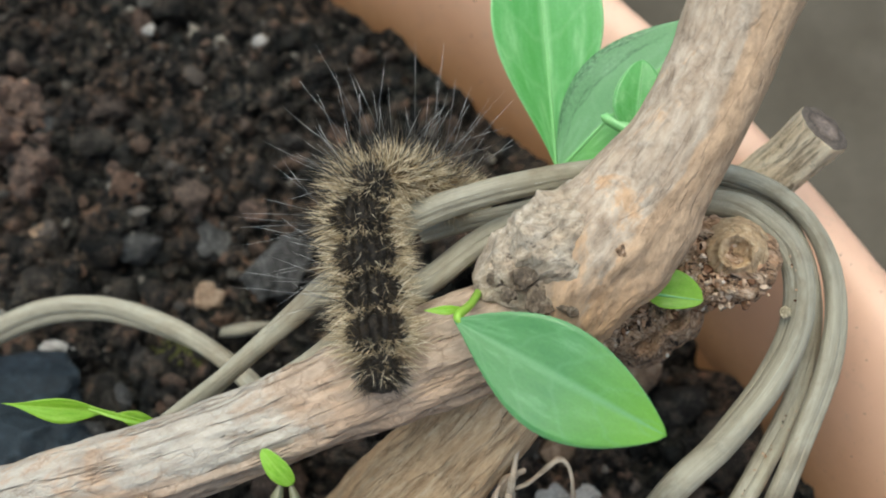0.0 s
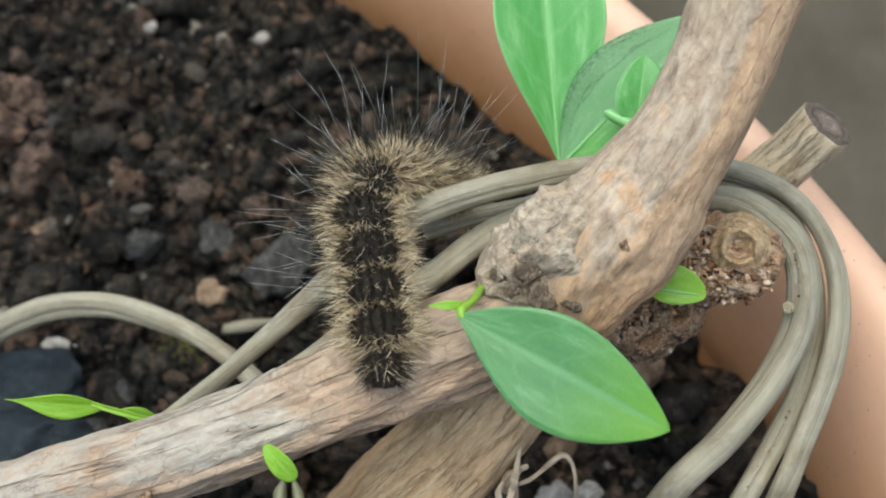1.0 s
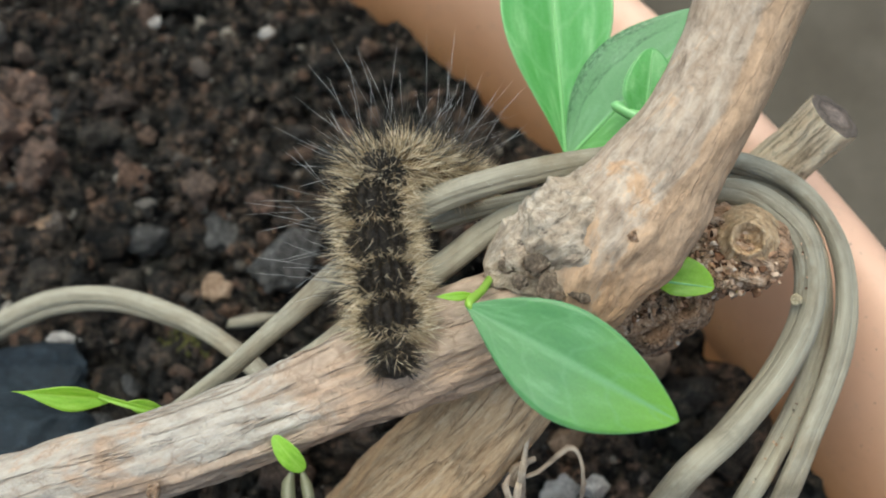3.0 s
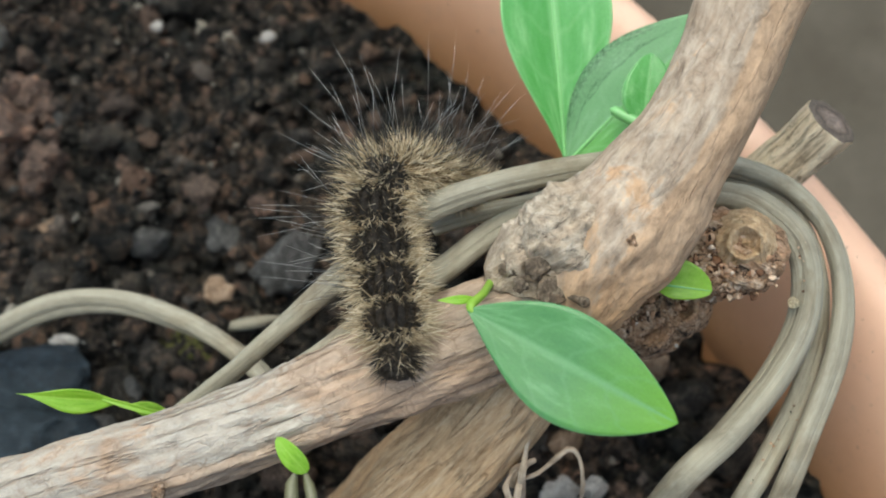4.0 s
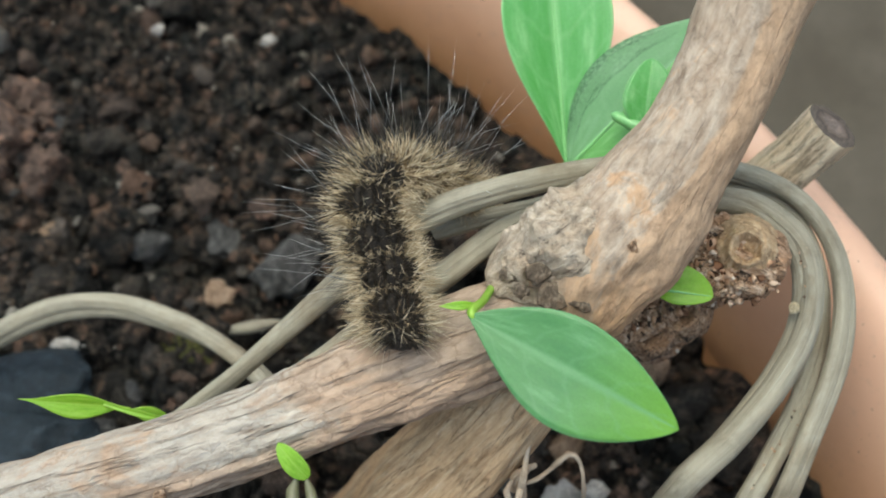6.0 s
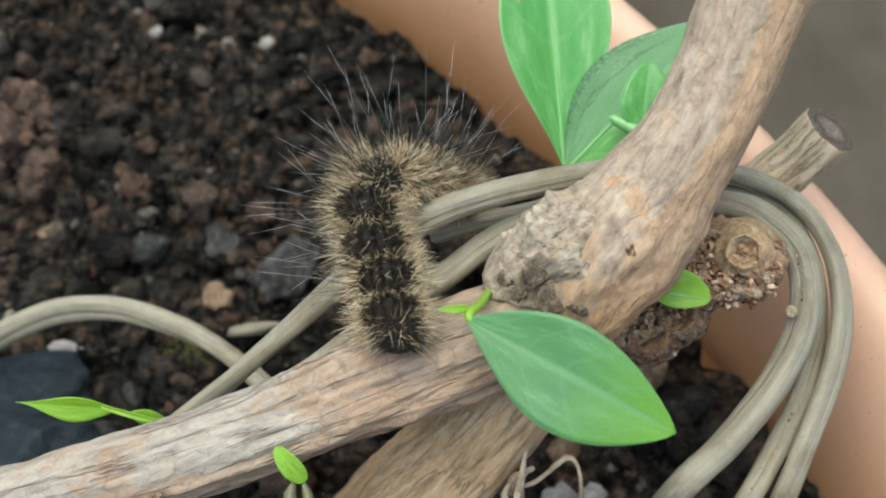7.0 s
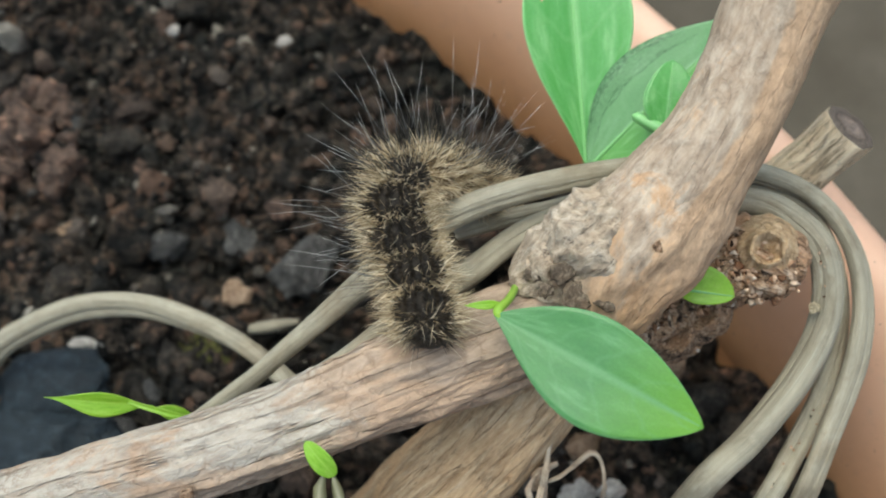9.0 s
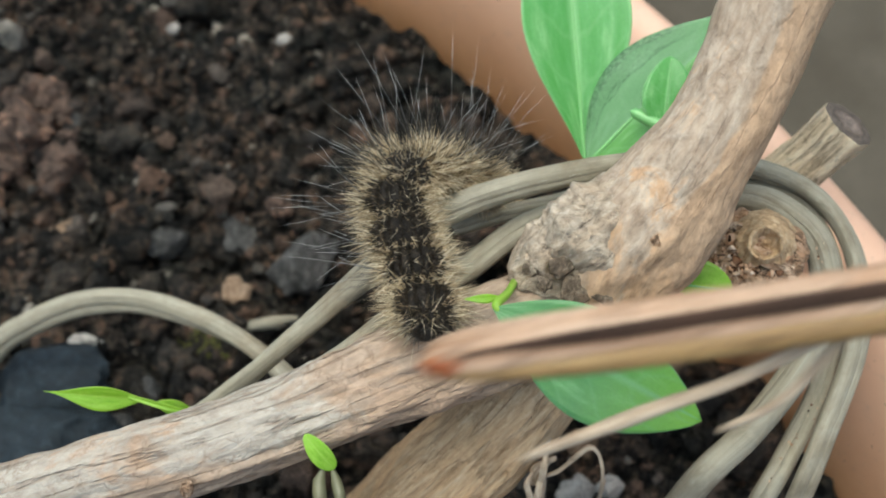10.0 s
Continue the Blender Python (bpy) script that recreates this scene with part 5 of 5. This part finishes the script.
def split_stick():
    stick = thing("split_stick", (0.3, 0.2, 0.2), None, "split brown stick with dark pith groove and oblique reddish tip", "stick")
    v, f, g, s = tube([(0, 0, 0), (0.006, 0.0002, 0), (0.02, 0, 0), (0.08, 0, 0), (0.2, 0, 0)], [0.0022, 0.0036, 0.0042, 0.0043, 0.0045], 48, 150, [(0.0004, 0.003, 0.03), (0.0002, 0.001, 0.008)], (True, False), 0.75, 33)
    part("shaft", mesh("shaft", v, f, [STICK_BROWN, STICK_BROWN], g, s), stick)
    pts = [(0.006, 0.0004, 0.003), (0.03, 0.0006, 0.0033), (0.09, 0.0008, 0.0034), (0.2, 0.0008, 0.0036)]
    v, f, g, s = tube(pts, [0.0004, 0.0012, 0.0013, 0.0014], 14, 60, [(0.0001, 0.001, 0.01)], (True, True), 0.4, 3)
    part("pith_groove", mesh("pith_groove", v + np.array(pts[0]), f, [DARK_GROOVE, DARK_GROOVE], g, s), stick, None, "dark groove of rotted pith")
    pts = [(0.004, -0.0024, 0.0008), (0.03, -0.0031, 0.0011), (0.09, -0.0032, 0.0012), (0.2, -0.0034, 0.0012)]
    v, f, g, s = tube(pts, [0.0008, 0.0018, 0.0019, 0.0019], 14, 60, [(0.0001, 0.001, 0.01)], (True, True), 1, 4)
    part("bark_strip", mesh("bark_strip", v + np.array(pts[0]), f, [STICK_OCHRE, STICK_OCHRE], g, s), stick, None, "ochre strip of split wood")
    v, f = lump((0.0042, 0.0022, 0.0021), 4, 0.15, 3, 5)
    part("tip", mesh("tip", v + np.array([0.0045, -0.0004, 0.0006]), f, STICK_TIP, v), stick, None, "reddish oblique broken tip")
    for pts, r in [([(0.0115, -0.0155, -0.004), (0.026, -0.0122, -0.004), (0.043, -0.0085, -0.004), (0.06, -0.0025, -0.003)], [0.0007, 0.0011, 0.001, 0.0009]),
                   ([(0.039, -0.0155, -0.006), (0.047, -0.0128, -0.006), (0.056, -0.006, -0.005)], [0.0005, 0.0007, 0.0006])]:
        v, f, g, s = tube(pts, r, 12, 40, [(0.00015, 0.0012, 0.004)], (True, True), 1, 6)
        part("side_twig", mesh("side_twig", v + np.array(pts[0]), f, [ROOT_DRY, ROOT_DRY], g, s), stick, None, "thin pale dry side twig")
    return stick


def held(tip, along):
    """The pose of a stick whose broken end is at tip and whose shaft runs to along."""
    x = (Vector(along) - Vector(tip)).normalized()
    z = (VIEW - x * VIEW.dot(x)).normalized()
    y = z.cross(x)
    m = Matrix((x, y, z)).transposed().to_4x4()
    m.translation = tip
    return m


ground()
flower_pot()
bed = soil()
soil_crumbs(bed)
pebbles()
plant, big_leaf, stub = shrub()
vines()
seedlings()
rootlets()
moss()
bug, segments = caterpillar()
stick_a, stick_b = root_stick(), split_stick()


def motions():
    # the caterpillar stretches, then draws its head and front back when it is touched
    px = 0.0000945
    late = [(9, -64), (6, -28), (3, -26), (-6, -21), (-11, -21), (-5, -11), (-2, -5), (0, -2), (0, 0), (0, 0)]
    last = [(15, -65), (14, -31), (5, -34), (-6, -25), (-9, -18), (-2, -9), (0, -3), (0, 0), (0, 0), (0, 0)]
    base = PLACE[bug.name]
    for k, seg in enumerate(segments):
        home = PLACE[seg.name] - base

        def put(dx, dy, deep=0.0):
            return Matrix.Translation(home + RIGHT * dx * px - AWAY * dy * px - VIEW * deep)

        early = (5 if k < 3 else 2, -2 if k < 3 else 0)
        deep = 0.0006 if k == 0 else 0.0
        walk(seg, [(0.0, put(0, 0)), (2.5, put(early[0] * 0.5, early[1] * 0.5)), (4.0, put(*early)), (4.8, put(*early)), (5.0, put(*late[k], deep)), (5.5, put(*late[k], deep)),
                   (7.0, put(*late[k], deep)), (8.5, put(late[k][0] * 0.6 + last[k][0] * 0.4, late[k][1] * 0.6 + last[k][1] * 0.4, deep)), (10.0, put(*last[k], deep))])
    # the big leaf is nudged twice by the stick under it
    home = Vector(big_leaf.location)
    axis = (Vector((0.0349, 0.0509, 0.0938)) - PLACE[big_leaf.name]).normalized()
    lift = axis.cross(VIEW).normalized()

    def nudged(swing, rise, roll=0):
        return Matrix.Translation(home) @ Matrix.Rotation(radians(swing), 4, VIEW) @ Matrix.Rotation(radians(rise), 4, lift) @ Matrix.Rotation(radians(roll), 4, axis)

    walk(big_leaf, [(0.0, nudged(0, 0)), (4.8, nudged(0, 0)), (4.9, nudged(0, 3)), (5.1, nudged(1, 4)), (5.2, nudged(17, 42, 10)), (5.3, nudged(14, 36, 8)), (5.4, nudged(0, 4)), (5.5, nudged(7, 36)), (5.6, nudged(10, 38)), (5.7, nudged(0, 2)), (5.9, nudged(0, 0)), (10.0, nudged(0, 0))])
    # the rooted stick comes in from below, prods, and is drawn out above
    walk(stick_a, [
        (0.0, held((0.0826, -0.0238, 0.0546), (0.0916, -0.0973, 0.0203))),
        (4.1, held((0.0673, -0.0017, 0.0658), (0.0717, -0.0755, 0.0313))),
        (4.3, held((0.0576, 0.0213, 0.0755), (0.0594, -0.0513, 0.0415))),
        (4.4, held((0.0526, 0.0293, 0.0777), (0.0597, -0.0371, 0.0473))),
        (4.5, held((0.0443, 0.0276, 0.0769), (0.0514, -0.0387, 0.0465))),
        (4.6, held((0.0443, 0.0104, 0.0688), (0.0633, -0.0518, 0.0404))),
        (4.7, held((0.0176, 0.0160, 0.0715), (0.0954, 0.0117, 0.0700))),
        (4.8, held((-0.0068, 0.0424, 0.0838), (0.0696, 0.0565, 0.0909))),
        (4.9, held((-0.0115, 0.0529, 0.0887), (0.0696, 0.0757, 0.0999))),
        (5.0, held((-0.0106, 0.0553, 0.0883), (0.0699, 0.0783, 0.0998))),
        (5.1, held((-0.0081, 0.0551, 0.0882), (0.0699, 0.0778, 0.0996))),
        (5.2, held((-0.0053, 0.0572, 0.0892), (0.0698, 0.0787, 0.0999))),
        (5.3, held((0.0054, 0.0570, 0.0879), (0.0702, 0.0759, 0.0980))),
        (5.4, held((0.0216, 0.0483, 0.0839), (0.0700, 0.0619, 0.0914))),
        (5.5, held((0.0349, 0.0523, 0.0879), (0.0690, 0.0633, 0.0953))),
        (5.6, held((0.0415, 0.0666, 0.1068), (0.0639, 0.0713, 0.1134))),
        (5.7, held((0.0416, 0.0993, 0.1331), (0.0633, 0.1026, 0.1380))),
        (5.9, held((0.0684, 0.1312, 0.1591), (0.1218, 0.1359, 0.1724))),
        (10.0, held((0.0716, 0.1436, 0.1681), (0.1245, 0.1474, 0.1812)))])
    # the split stick comes in at the end
    walk(stick_b, [
        (0.0, held((0.0879, 0.1250, 0.1648), (0.1360, 0.1259, 0.1762))),
        (9.5, held((0.0729, 0.1018, 0.1597), (0.1215, 0.1021, 0.1711))),
        (9.6, held((0.0581, 0.0860, 0.1499), (0.1054, 0.0894, 0.1595))),
        (9.7, held((0.0313, 0.0790, 0.1431), (0.0497, 0.0805, 0.1483))),
        (9.8, held((0.0205, 0.0468, 0.1222), (0.0512, 0.0492, 0.1302))),
        (9.9, held((0.0068, 0.0551, 0.1260), (0.0498, 0.0573, 0.1383))),
        (10.0, held((-0.0100, 0.0506, 0.1215), (0.0497, 0.0543, 0.1379)))])


motions()
